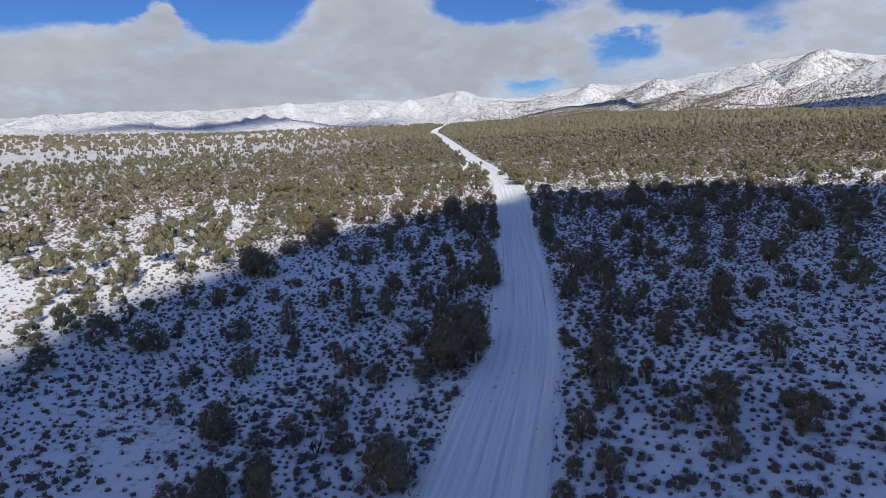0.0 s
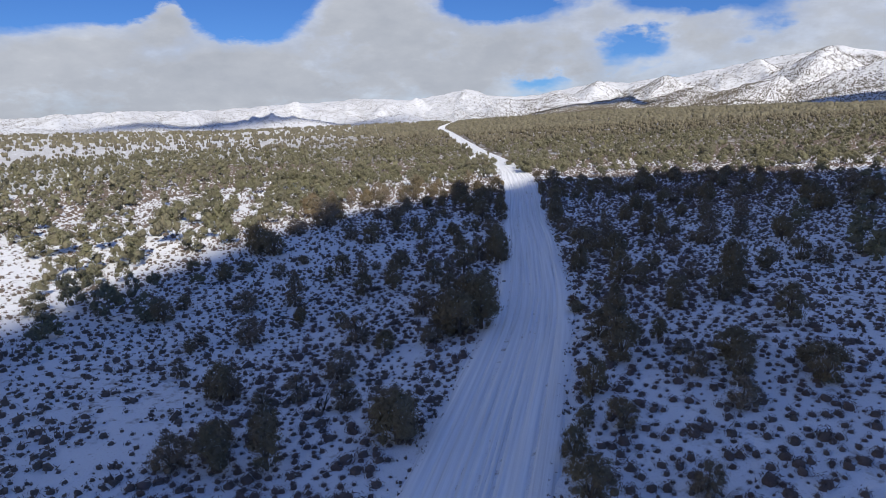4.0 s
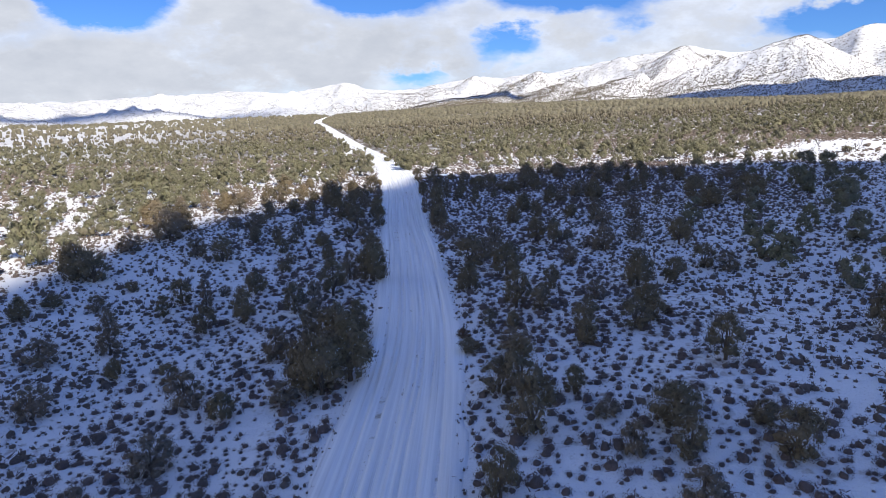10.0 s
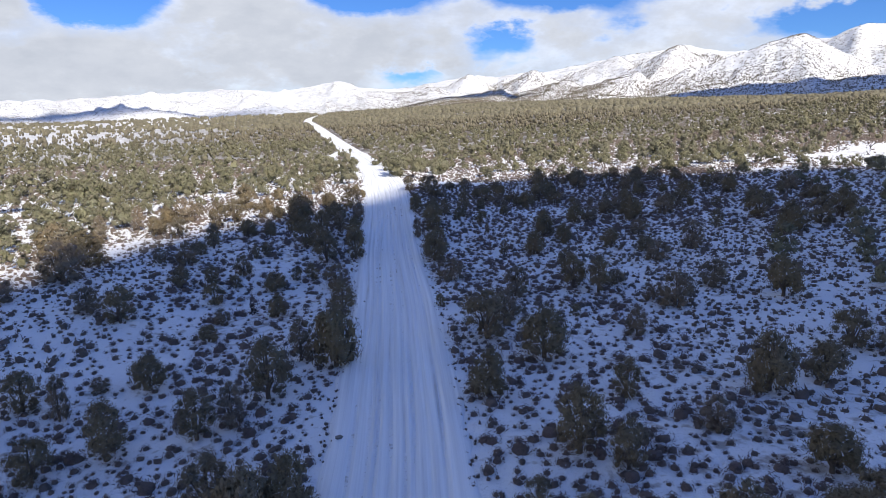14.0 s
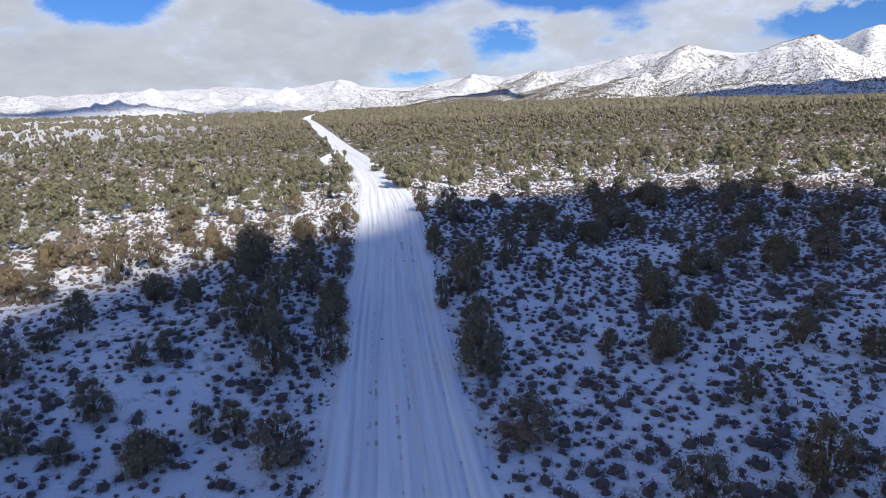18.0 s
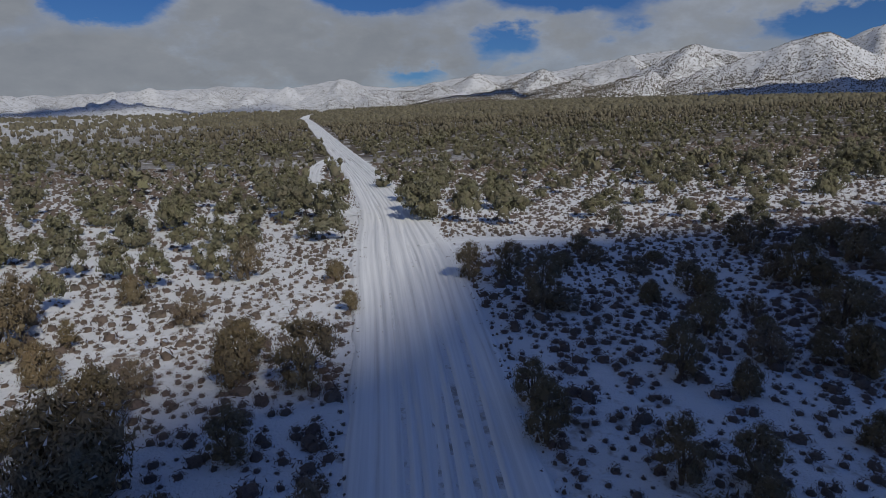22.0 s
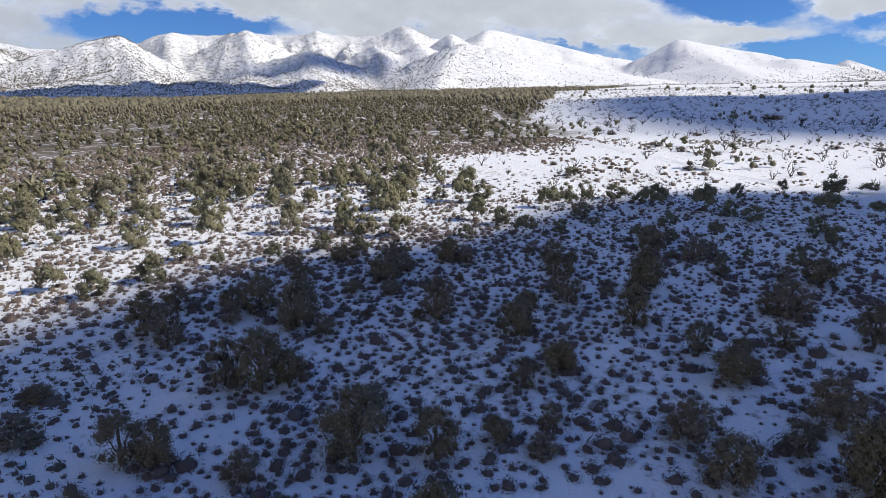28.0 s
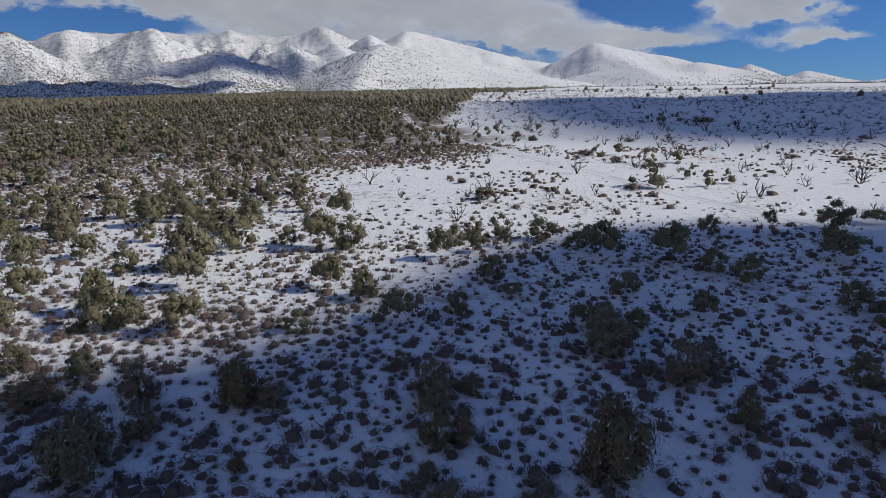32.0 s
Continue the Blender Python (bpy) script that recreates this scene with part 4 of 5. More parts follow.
plant(-13.7, 38.6, 2.5, 1.1)
plant(13.0, 40.2, 1.7, 1.2)
plant(21.8, 41.3, 2.9, 2.0)
plant(10.6, 41.5, 3.3, 2.4)
plant(-7.5, 41.8, 2.2, 2.5)
plant(9.7, 42.3, 2.1, 1.9)
plant(-18.6, 42.6, 1.7, 1.2)
# junipers along the first stretch of the road
plant(35.7, 45.0, 3.7, 3.0)
plant(16.1, 46.5, 1.8, 1.4)
plant(-5.0, 46.8, 1.8, 1.7)
plant(-1.6, 46.9, 1.6, 2.1)
plant(0.5, 47.3, 3.8, 3.2)
plant(-19.8, 47.5, 1.4, 1.0)
plant(20.0, 48.1, 2.2, 2.0)
plant(12.2, 48.1, 1.4, 2.5)
plant(2.2, 48.4, 4.3, 2.9)
plant(-0.2, 48.7, 3.7, 2.9)
plant(9.5, 48.9, 1.0, 1.5)
plant(17.2, 49.4, 2.2, 2.0)
plant(22.0, 49.6, 1.7, 1.6)
plant(-7.6, 49.8, 2.5, 2.6)
plant(-20.0, 50.1, 1.1, 1.4)
plant(-16.3, 50.8, 2.3, 2.4)
plant(13.1, 51.7, 1.4, 1.1)
plant(2.6, 51.9, 2.3, 2.0)
plant(22.9, 52.4, 2.2, 2.1)
plant(0.8, 53.2, 2.2, 2.8)
plant(11.9, 53.4, 1.3, 1.1)
plant(-9.5, 54.4, 1.5, 1.4)
plant(15.9, 54.6, 2.4, 1.6)
plant(-2.6, 55.0, 2.6, 2.1)
plant(1.5, 55.2, 3.5, 2.5)
plant(-13.3, 55.7, 1.6, 1.2)
plant(3.0, 55.9, 3.1, 2.1)
plant(14.7, 56.5, 3.3, 2.2)
plant(21.1, 56.9, 1.7, 1.8)
plant(-0.3, 58.0, 2.8, 2.2)
plant(-24.5, 58.4, 1.7, 1.3)
plant(-19.0, 58.9, 2.0, 2.8)
plant(-14.7, 59.9, 3.8, 1.8)
plant(26.2, 60.4, 3.4, 2.6)
plant(29.7, 60.8, 2.4, 2.2)
plant(40.1, 61.0, 3.7, 2.8)
plant(19.0, 61.3, 2.2, 1.6)
plant(51.4, 61.6, 2.8, 2.5)
plant(-8.7, 62.9, 2.5, 2.0)
plant(36.2, 63.2, 2.0, 2.2)
plant(12.6, 63.5, 2.8, 2.0)
plant(-5.8, 63.9, 3.3, 2.2)
plant(-1.8, 64.4, 2.9, 2.0)
plant(34.8, 64.9, 2.6, 2.3)
plant(-0.2, 65.1, 2.6, 1.5)
plant(-26.0, 65.8, 1.5, 1.9)
plant(42.0, 66.0, 3.9, 3.6)
plant(-12.6, 66.9, 2.1, 1.3)
plant(-23.8, 67.6, 2.2, 1.7)
plant(1.4, 67.7, 3.8, 2.5)
plant(17.1, 68.0, 3.4, 3.0)
plant(53.2, 68.1, 2.8, 2.5)
plant(-9.4, 68.4, 2.8, 1.2)
plant(-18.5, 69.4, 1.6, 1.8)
plant(-11.7, 69.8, 2.5, 2.1)
plant(24.1, 70.4, 2.1, 1.6)
plant(-22.5, 70.8, 1.4, 2.1)
plant(5.1, 70.9, 4.1, 2.9)
plant(-5.5, 71.0, 2.4, 2.1)
plant(-8.2, 71.3, 1.1, 1.3)
plant(-28.6, 71.5, 1.4, 1.8)
plant(56.9, 71.8, 2.6, 2.5)
plant(14.8, 72.5, 3.6, 3.3)
plant(3.0, 72.6, 3.0, 1.6)
plant(-16.8, 73.8, 1.1, 1.5)
plant(45.9, 74.3, 2.1, 2.1)
plant(37.9, 74.9, 3.3, 2.8)
# junipers on both banks of the road
plant(29.6, 75.5, 3.0, 3.0)
plant(22.0, 75.5, 1.0, 0.8)
plant(17.0, 76.3, 2.4, 2.8)
plant(-21.1, 77.2, 3.3, 3.1)
plant(28.5, 77.4, 1.5, 1.2)
plant(-3.3, 77.9, 1.4, 1.5)
plant(4.3, 79.3, 1.0, 1.1)
plant(25.9, 80.6, 3.4, 2.1)
plant(5.8, 80.6, 3.0, 1.9)
plant(13.2, 80.7, 1.1, 0.9)
plant(-2.9, 81.5, 1.4, 1.5)
plant(-9.9, 81.7, 3.0, 2.5)
plant(19.4, 81.7, 2.8, 2.3)
plant(28.2, 82.2, 1.4, 1.6)
plant(1.0, 82.3, 2.0, 1.5)
plant(24.5, 82.5, 3.1, 2.1)
plant(-12.9, 84.2, 2.3, 2.3)
plant(-4.1, 86.0, 2.0, 1.8)
plant(-20.6, 88.0, 2.3, 3.2)
plant(15.5, 88.5, 2.1, 3.0)
plant(5.5, 88.8, 2.4, 2.4)
plant(26.3, 89.3, 2.0, 1.3)
plant(0.4, 89.4, 1.8, 2.0)
plant(-7.3, 89.9, 2.2, 1.7)
plant(-2.9, 90.0, 1.3, 1.2)
plant(-5.0, 90.8, 2.0, 1.5)
plant(3.5, 91.4, 1.8, 1.4)
plant(2.1, 91.9, 1.4, 1.1)
plant(-2.6, 93.3, 2.1, 1.9)
plant(25.4, 95.3, 2.6, 2.2)
plant(15.3, 95.7, 3.3, 2.7)
plant(22.5, 96.2, 1.7, 0.9)
plant(4.8, 97.2, 3.5, 2.5)
plant(-8.1, 97.8, 2.5, 2.7)
plant(-1.9, 98.2, 1.6, 0.9)
plant(7.7, 98.3, 3.6, 2.2)
plant(-10.9, 98.6, 1.8, 1.7)
plant(29.8, 98.9, 2.4, 1.8)
plant(-17.5, 98.9, 3.8, 3.4)
plant(-1.0, 99.1, 1.6, 1.1)
plant(-7.6, 101.3, 1.6, 1.5)
plant(16.5, 101.8, 2.2, 2.0)
plant(4.3, 102.1, 2.4, 1.5)
plant(2.7, 102.5, 3.1, 2.6)
plant(7.9, 103.6, 3.3, 2.1)
plant(29.2, 103.8, 2.8, 2.5)
plant(-6.8, 104.4, 2.9, 2.0)
plant(14.9, 105.1, 2.5, 1.1)
plant(23.0, 105.4, 1.5, 0.6)
plant(7.8, 105.5, 2.3, 2.3)
plant(4.4, 107.0, 3.2, 2.2)
plant(17.0, 107.0, 3.9, 2.2)
plant(6.5, 108.4, 2.6, 1.4)
plant(-1.3, 108.7, 2.1, 1.5)
plant(17.4, 109.5, 3.7, 2.4)
plant(-3.8, 109.5, 2.3, 2.0)
plant(23.5, 110.4, 1.8, 1.5)
plant(0.9, 110.8, 1.5, 1.4)
plant(6.5, 110.9, 3.1, 2.1)
# junipers at the fork
plant(-11.8, 112.0, 2.8, 2.3)
plant(21.1, 112.5, 1.8, 1.2)
plant(8.8, 112.5, 3.1, 1.5)
plant(2.2, 113.3, 2.8, 1.9)
plant(-14.2, 113.5, 2.3, 2.1)
plant(5.1, 113.8, 2.3, 1.5)
plant(22.0, 114.4, 2.3, 1.7)
plant(19.8, 114.8, 2.4, 1.8)
plant(-8.0, 116.1, 3.9, 2.3)
plant(9.1, 116.3, 0.7, 0.5)
plant(28.0, 116.3, 1.5, 1.2)
plant(1.9, 117.0, 3.9, 3.6)
plant(16.5, 117.6, 2.5, 1.7)
plant(-17.6, 118.0, 3.3, 1.7)
plant(6.1, 118.7, 2.2, 1.7)
plant(-6.6, 120.1, 3.4, 2.5)
plant(0.9, 120.2, 1.4, 1.5)
plant(16.8, 120.2, 2.1, 1.4)
plant(25.8, 120.4, 1.7, 1.3)
plant(-1.1, 121.4, 1.8, 1.7)
plant(1.3, 121.4, 3.1, 2.5)
plant(-3.5, 122.2, 2.4, 2.0)
plant(24.0, 122.3, 2.9, 1.9)
plant(8.4, 124.0, 3.2, 2.7)
plant(29.4, 124.0, 2.1, 2.4)
plant(1.7, 125.1, 1.8, 1.6)
plant(5.5, 125.2, 2.5, 2.0)
plant(-2.9, 127.5, 2.4, 1.8)
plant(5.5, 127.6, 2.3, 2.2)
plant(28.4, 127.7, 2.6, 2.3)
plant(20.9, 131.3, 3.7, 2.4)
plant(-6.3, 131.6, 3.9, 3.3)
plant(22.4, 131.9, 1.4, 2.3)
plant(-3.5, 132.5, 1.7, 1.1)
plant(21.2, 133.3, 1.4, 1.1)
plant(28.2, 133.4, 1.6, 1.4)
plant(10.6, 133.5, 1.4, 1.1)
plant(2.1, 134.3, 2.0, 2.1)
plant(-6.8, 135.3, 3.7, 2.4)
plant(20.9, 138.2, 2.8, 2.2)
plant(18.3, 138.3, 2.8, 1.8)
plant(-6.5, 138.6, 2.9, 2.0)
plant(-2.2, 139.2, 2.1, 1.7)
plant(9.9, 140.6, 1.6, 1.3)
plant(25.5, 141.1, 1.5, 1.9)
plant(-1.6, 142.2, 3.2, 2.2)
plant(4.1, 143.1, 3.3, 2.3)
plant(2.2, 143.7, 3.0, 1.9)
plant(29.0, 144.0, 1.6, 2.1)
plant(-16.5, 145.0, 3.4, 2.0)
plant(-5.0, 146.1, 3.0, 2.3)
plant(-8.3, 147.1, 3.9, 2.4)
plant(29.2, 147.1, 1.7, 1.8)
plant(3.5, 147.2, 3.7, 2.8)
plant(0.4, 147.5, 2.2, 1.8)
plant(9.4, 154.6, 2.5, 3.8)
plant(26.7, 159.2, 3.8, 4.3)
plant(22.9, 159.6, 4.2, 3.2)
plant(18.9, 160.9, 4.1, 2.3)
plant(17.7, 161.5, 4.0, 2.7)
plant(19.2, 162.0, 4.1, 2.2)
plant(10.6, 162.3, 4.5, 3.0)
plant(19.1, 163.1, 4.5, 2.5)
plant(18.6, 164.0, 3.9, 2.2)
plant(19.8, 164.1, 4.1, 2.3)
plant(-5.3, 165.6, 3.6, 2.8)
plant(1.9, 166.4, 3.1, 2.8)
plant(-6.0, 166.5, 3.7, 2.8)
plant(-4.8, 166.7, 3.9, 2.6)
plant(19.3, 166.9, 3.9, 4.7)
plant(8.1, 167.3, 3.9, 2.6)
plant(5.4, 168.2, 3.8, 4.1)
plant(28.7, 170.5, 3.6, 2.8)
plant(28.0, 170.9, 3.8, 2.7)
plant(29.4, 172.1, 3.6, 2.2)
plant(19.2, 173.6, 3.9, 2.2)
plant(25.7, 173.8, 3.4, 2.4)
plant(25.1, 174.3, 3.1, 2.8)
plant(-1.3, 175.0, 3.8, 3.6)
plant(18.6, 175.1, 4.1, 2.6)
plant(20.0, 175.2, 4.2, 2.3)
plant(26.3, 175.3, 3.2, 2.8)
plant(6.5, 177.0, 3.8, 2.9)
plant(5.4, 177.9, 3.4, 2.8)
plant(6.9, 178.0, 3.6, 2.6)
plant(17.7, 190.8, 3.6, 3.3)
plant(-0.5, 199.4, 4.0, 2.3)
plant(-1.2, 200.8, 3.8, 2.3)
plant(0.2, 201.1, 3.5, 2.3)
plant(6.4, 210.7, 3.9, 2.8)
plant(5.3, 212.3, 3.6, 2.3)
plant(6.8, 212.6, 4.1, 2.3)
# junipers east of the fork
plant(55.4, 77.3, 2.6, 2.4)
plant(34.9, 79.1, 2.6, 2.5)
plant(44.9, 84.3, 3.7, 2.8)
plant(54.6, 86.6, 3.8, 2.9)
plant(35.2, 88.7, 2.1, 2.6)
plant(40.8, 92.4, 3.2, 2.6)
plant(36.0, 92.5, 1.8, 2.5)
plant(53.3, 94.3, 3.7, 3.3)
plant(33.4, 95.0, 2.3, 1.9)
plant(58.8, 96.6, 3.3, 2.9)
plant(48.3, 100.0, 2.4, 1.8)
plant(39.0, 100.1, 2.1, 2.1)
plant(55.7, 102.9, 3.7, 3.1)
plant(57.6, 107.5, 2.9, 1.9)
plant(31.0, 109.0, 2.2, 1.3)
plant(42.4, 109.1, 3.3, 3.0)
plant(35.3, 109.9, 2.5, 2.3)
plant(47.3, 110.0, 2.5, 2.9)
plant(37.4, 110.4, 2.1, 2.6)
plant(44.3, 111.5, 1.6, 1.5)
plant(55.8, 111.9, 1.5, 1.4)
plant(51.7, 113.7, 1.0, 1.8)
plant(41.1, 113.9, 2.3, 2.4)
plant(53.3, 114.0, 1.4, 1.1)
plant(50.1, 114.3, 2.1, 2.5)
plant(43.8, 115.7, 2.1, 2.3)
plant(52.7, 116.2, 2.2, 1.7)
plant(56.1, 120.2, 2.9, 2.3)
plant(40.0, 121.0, 1.0, 1.6)
plant(42.1, 121.3, 1.4, 1.1)
plant(33.0, 122.3, 2.6, 2.2)
plant(48.0, 122.6, 2.0, 1.9)
plant(40.2, 123.1, 1.3, 1.4)
plant(31.9, 123.6, 2.0, 1.5)
plant(45.7, 123.7, 1.7, 1.6)
plant(38.1, 124.9, 2.4, 2.1)
plant(58.7, 125.1, 2.1, 2.4)
plant(33.0, 125.3, 1.1, 1.2)
plant(51.9, 126.3, 2.6, 2.3)
plant(56.3, 127.2, 1.4, 1.6)
plant(31.6, 127.4, 1.4, 1.2)
plant(36.7, 128.0, 3.2, 3.0)
plant(38.6, 128.9, 2.4, 1.7)
plant(41.0, 129.7, 1.1, 1.8)
plant(33.2, 130.8, 1.5, 1.5)
plant(52.5, 131.9, 3.0, 2.3)
plant(59.4, 133.4, 0.7, 0.6)
plant(32.4, 134.3, 2.1, 1.6)
plant(40.7, 134.4, 2.3, 1.9)
plant(39.7, 135.4, 3.6, 2.6)
plant(32.1, 135.9, 2.3, 2.1)
plant(47.2, 136.8, 1.5, 1.6)
plant(55.2, 136.9, 1.1, 1.8)
plant(39.5, 137.5, 2.9, 2.3)
plant(57.3, 138.5, 2.8, 2.5)
plant(47.4, 139.0, 3.1, 2.8)
plant(54.2, 139.3, 1.0, 1.5)
plant(31.1, 140.9, 1.4, 2.2)
plant(52.4, 142.2, 1.5, 1.7)
plant(48.1, 142.6, 2.9, 2.6)
plant(46.2, 143.3, 1.5, 1.5)
plant(42.0, 144.2, 2.6, 2.2)
plant(54.6, 144.3, 1.5, 1.9)
plant(34.3, 144.4, 0.9, 1.6)
plant(48.2, 145.0, 1.6, 2.1)
plant(42.5, 146.6, 3.1, 2.3)
plant(57.5, 147.2, 1.8, 2.1)
plant(46.2, 148.0, 2.1, 1.7)
plant(58.6, 150.1, 1.7, 1.8)
plant(55.4, 153.1, 1.5, 1.4)
plant(35.7, 154.7, 2.9, 1.9)
plant(50.2, 154.7, 2.6, 2.4)
plant(46.1, 156.1, 2.4, 2.3)
plant(55.6, 157.3, 1.7, 2.2)
plant(46.1, 160.7, 2.3, 2.4)
plant(37.6, 164.6, 2.5, 3.6)
plant(57.6, 165.5, 3.1, 2.9)
plant(48.6, 169.5, 3.4, 2.6)
plant(45.7, 170.9, 2.3, 2.0)
plant(43.1, 172.7, 2.1, 3.5)
plant(58.5, 192.6, 3.4, 3.1)
# junipers on the eastern slope
plant(60.6, 69.8, 3.0, 2.7)
plant(74.9, 85.1, 3.6, 3.7)
plant(68.8, 87.6, 3.6, 3.1)
plant(70.3, 96.8, 4.2, 2.3)
plant(69.2, 96.8, 4.4, 2.7)
plant(78.9, 98.2, 3.8, 3.7)
plant(70.6, 98.5, 4.6, 2.3)
plant(63.1, 98.5, 3.7, 3.6)
plant(69.3, 98.5, 4.5, 2.8)
plant(110.0, 101.9, 1.5, 2.5)
plant(97.0, 102.6, 1.6, 2.0)
plant(106.6, 106.0, 2.1, 2.9)
plant(95.3, 107.3, 2.3, 3.6)
plant(82.6, 107.6, 1.8, 2.1)
plant(84.6, 108.9, 2.0, 2.1)
plant(68.8, 109.4, 2.3, 2.8)
plant(74.1, 110.7, 1.7, 1.5)
plant(61.1, 111.5, 2.8, 2.9)
plant(68.6, 111.6, 1.5, 1.7)
plant(61.5, 112.8, 1.7, 1.6)
plant(74.4, 114.3, 0.8, 1.1)
plant(88.4, 114.3, 2.0, 2.2)
plant(68.3, 116.0, 2.0, 1.3)
plant(89.4, 116.4, 2.1, 1.9)
plant(73.7, 117.1, 1.4, 1.6)
plant(80.6, 117.2, 1.7, 1.9)
plant(71.8, 118.3, 2.3, 2.3)
plant(91.2, 119.0, 3.4, 3.4)
plant(72.1, 119.8, 0.8, 1.3)
plant(63.4, 120.7, 3.2, 2.5)
plant(77.7, 120.8, 1.3, 1.5)
plant(83.3, 121.8, 1.7, 1.9)
plant(73.9, 121.9, 2.6, 2.8)
plant(76.2, 122.4, 1.7, 2.5)
plant(61.1, 123.0, 1.3, 1.3)
plant(77.5, 123.7, 1.3, 1.6)
plant(91.2, 124.2, 3.1, 3.7)
plant(63.5, 126.3, 1.7, 1.1)
plant(94.2, 126.3, 1.4, 1.8)
plant(61.1, 126.8, 0.8, 0.8)
plant(67.3, 127.1, 1.1, 1.0)
plant(60.4, 127.1, 0.8, 1.1)
plant(63.3, 127.3, 2.1, 1.7)
plant(80.5, 128.3, 1.0, 1.7)
plant(66.2, 128.4, 2.3, 2.1)
plant(95.7, 129.4, 2.2, 2.8)
plant(83.3, 130.4, 1.8, 1.9)
plant(76.6, 130.7, 1.4, 1.6)
plant(68.7, 131.0, 1.1, 1.1)
plant(89.5, 133.2, 1.6, 1.7)
plant(74.1, 133.4, 2.1, 2.3)
plant(63.7, 134.8, 1.5, 1.6)
plant(86.7, 135.2, 2.6, 2.5)
plant(63.4, 136.2, 2.3, 1.9)
plant(77.0, 136.8, 2.0, 2.1)
plant(71.1, 138.0, 1.4, 1.7)
plant(60.1, 138.4, 1.6, 1.7)
plant(77.9, 139.7, 2.6, 2.5)
plant(62.2, 140.3, 2.2, 2.1)
plant(88.0, 143.3, 2.9, 2.7)
plant(69.2, 144.1, 2.5, 2.5)
plant(60.8, 144.6, 1.6, 2.9)
plant(63.4, 144.7, 1.6, 1.8)
plant(68.9, 146.9, 2.1, 1.5)
plant(62.4, 147.8, 2.0, 1.6)
plant(68.7, 148.7, 3.0, 2.5)
plant(75.7, 149.1, 3.1, 3.3)
plant(68.1, 149.7, 1.7, 1.5)
plant(99.8, 150.2, 3.0, 3.3)
plant(70.6, 151.2, 3.0, 2.3)
plant(79.6, 152.0, 3.7, 4.0)
plant(85.3, 152.6, 3.8, 4.0)
plant(90.5, 154.3, 3.8, 3.0)
plant(67.1, 155.0, 3.7, 2.6)
plant(77.2, 155.5, 2.4, 2.0)
plant(70.9, 157.5, 2.6, 2.5)
plant(61.2, 159.5, 3.6, 2.9)
plant(85.6, 161.4, 1.8, 1.7)
plant(80.0, 162.3, 2.1, 2.2)
plant(109.3, 164.7, 3.9, 3.3)
plant(67.7, 165.3, 4.4, 3.2)
plant(93.6, 166.9, 1.8, 1.9)
plant(96.6, 167.1, 2.5, 2.3)
plant(84.0, 169.0, 3.8, 2.9)
plant(64.9, 171.6, 2.5, 2.9)
plant(92.8, 171.9, 2.8, 3.4)
plant(79.9, 174.4, 3.9, 4.2)
plant(63.2, 177.2, 3.3, 3.0)
plant(69.6, 179.2, 3.2, 2.9)
# junipers in loose clumps on the snowfield
plant(170.0, 104.0, 1.6, 1.8)
plant(130.1, 113.0, 2.1, 2.2)
plant(127.1, 115.0, 2.3, 2.4)
plant(133.0, 117.0, 2.2, 2.0)
plant(163.0, 118.0, 1.6, 1.8)
plant(147.0, 119.0, 2.2, 2.3)
plant(253.9, 119.0, 3.0, 3.4)
plant(141.1, 122.0, 1.8, 2.0)
plant(124.9, 122.5, 3.1, 5.4)
plant(249.6, 123.0, 3.4, 3.6)
plant(145.0, 123.0, 2.6, 2.2)
plant(257.9, 124.0, 2.5, 3.4)
plant(246.0, 126.0, 2.8, 3.0)
plant(155.1, 128.0, 2.5, 2.4)
plant(152.0, 131.0, 2.3, 2.6)
plant(112.8, 139.3, 1.5, 2.5)
plant(188.0, 148.0, 3.4, 3.0)
plant(176.1, 150.0, 2.5, 2.6)
plant(180.1, 155.0, 3.9, 3.0)
plant(214.9, 176.0, 2.5, 2.4)
plant(229.0, 202.0, 3.4, 3.0)
# junipers on the sunny side west of the road
plant(-31.7, 49.6, 2.3, 2.4)
plant(-36.6, 55.8, 2.2, 2.6)
plant(-33.9, 56.6, 3.8, 2.6)
plant(-34.6, 60.2, 3.3, 2.1)
plant(-40.3, 62.6, 1.8, 2.0)
plant(-42.8, 68.3, 3.0, 1.8)
plant(-42.9, 71.6, 2.4, 2.5)
plant(-37.2, 66.6, 2.2, 2.7)
plant(-34.4, 67.4, 2.5, 1.7)
plant(-40.9, 73.0, 3.5, 3.3)
plant(-29.3, 54.2, 3.8, 3.0)
plant(-26.5, 55.1, 2.8, 2.4)
plant(-24.9, 54.8, 2.3, 2.1)
plant(-30.6, 61.6, 2.7, 1.5)
plant(-30.0, 64.7, 1.9, 1.9)
plant(-36.4, 74.2, 3.9, 2.5)
plant(-39.2, 76.0, 2.4, 2.2)
plant(-50.4, 78.8, 3.1, 3.6)
plant(-48.1, 80.1, 3.5, 4.1)
plant(-44.1, 82.5, 3.1, 3.2)
plant(-45.2, 87.6, 3.2, 2.6)
plant(-37.4, 77.1, 4.8, 3.0)
plant(-36.3, 84.3, 5.2, 3.6)
plant(-28.4, 83.2, 3.7, 2.7)
plant(-23.2, 78.9, 3.9, 3.6)
plant(-31.8, 79.8, 3.2, 3.0)
plant(-30.7, 46.1, 2.1, 1.2)


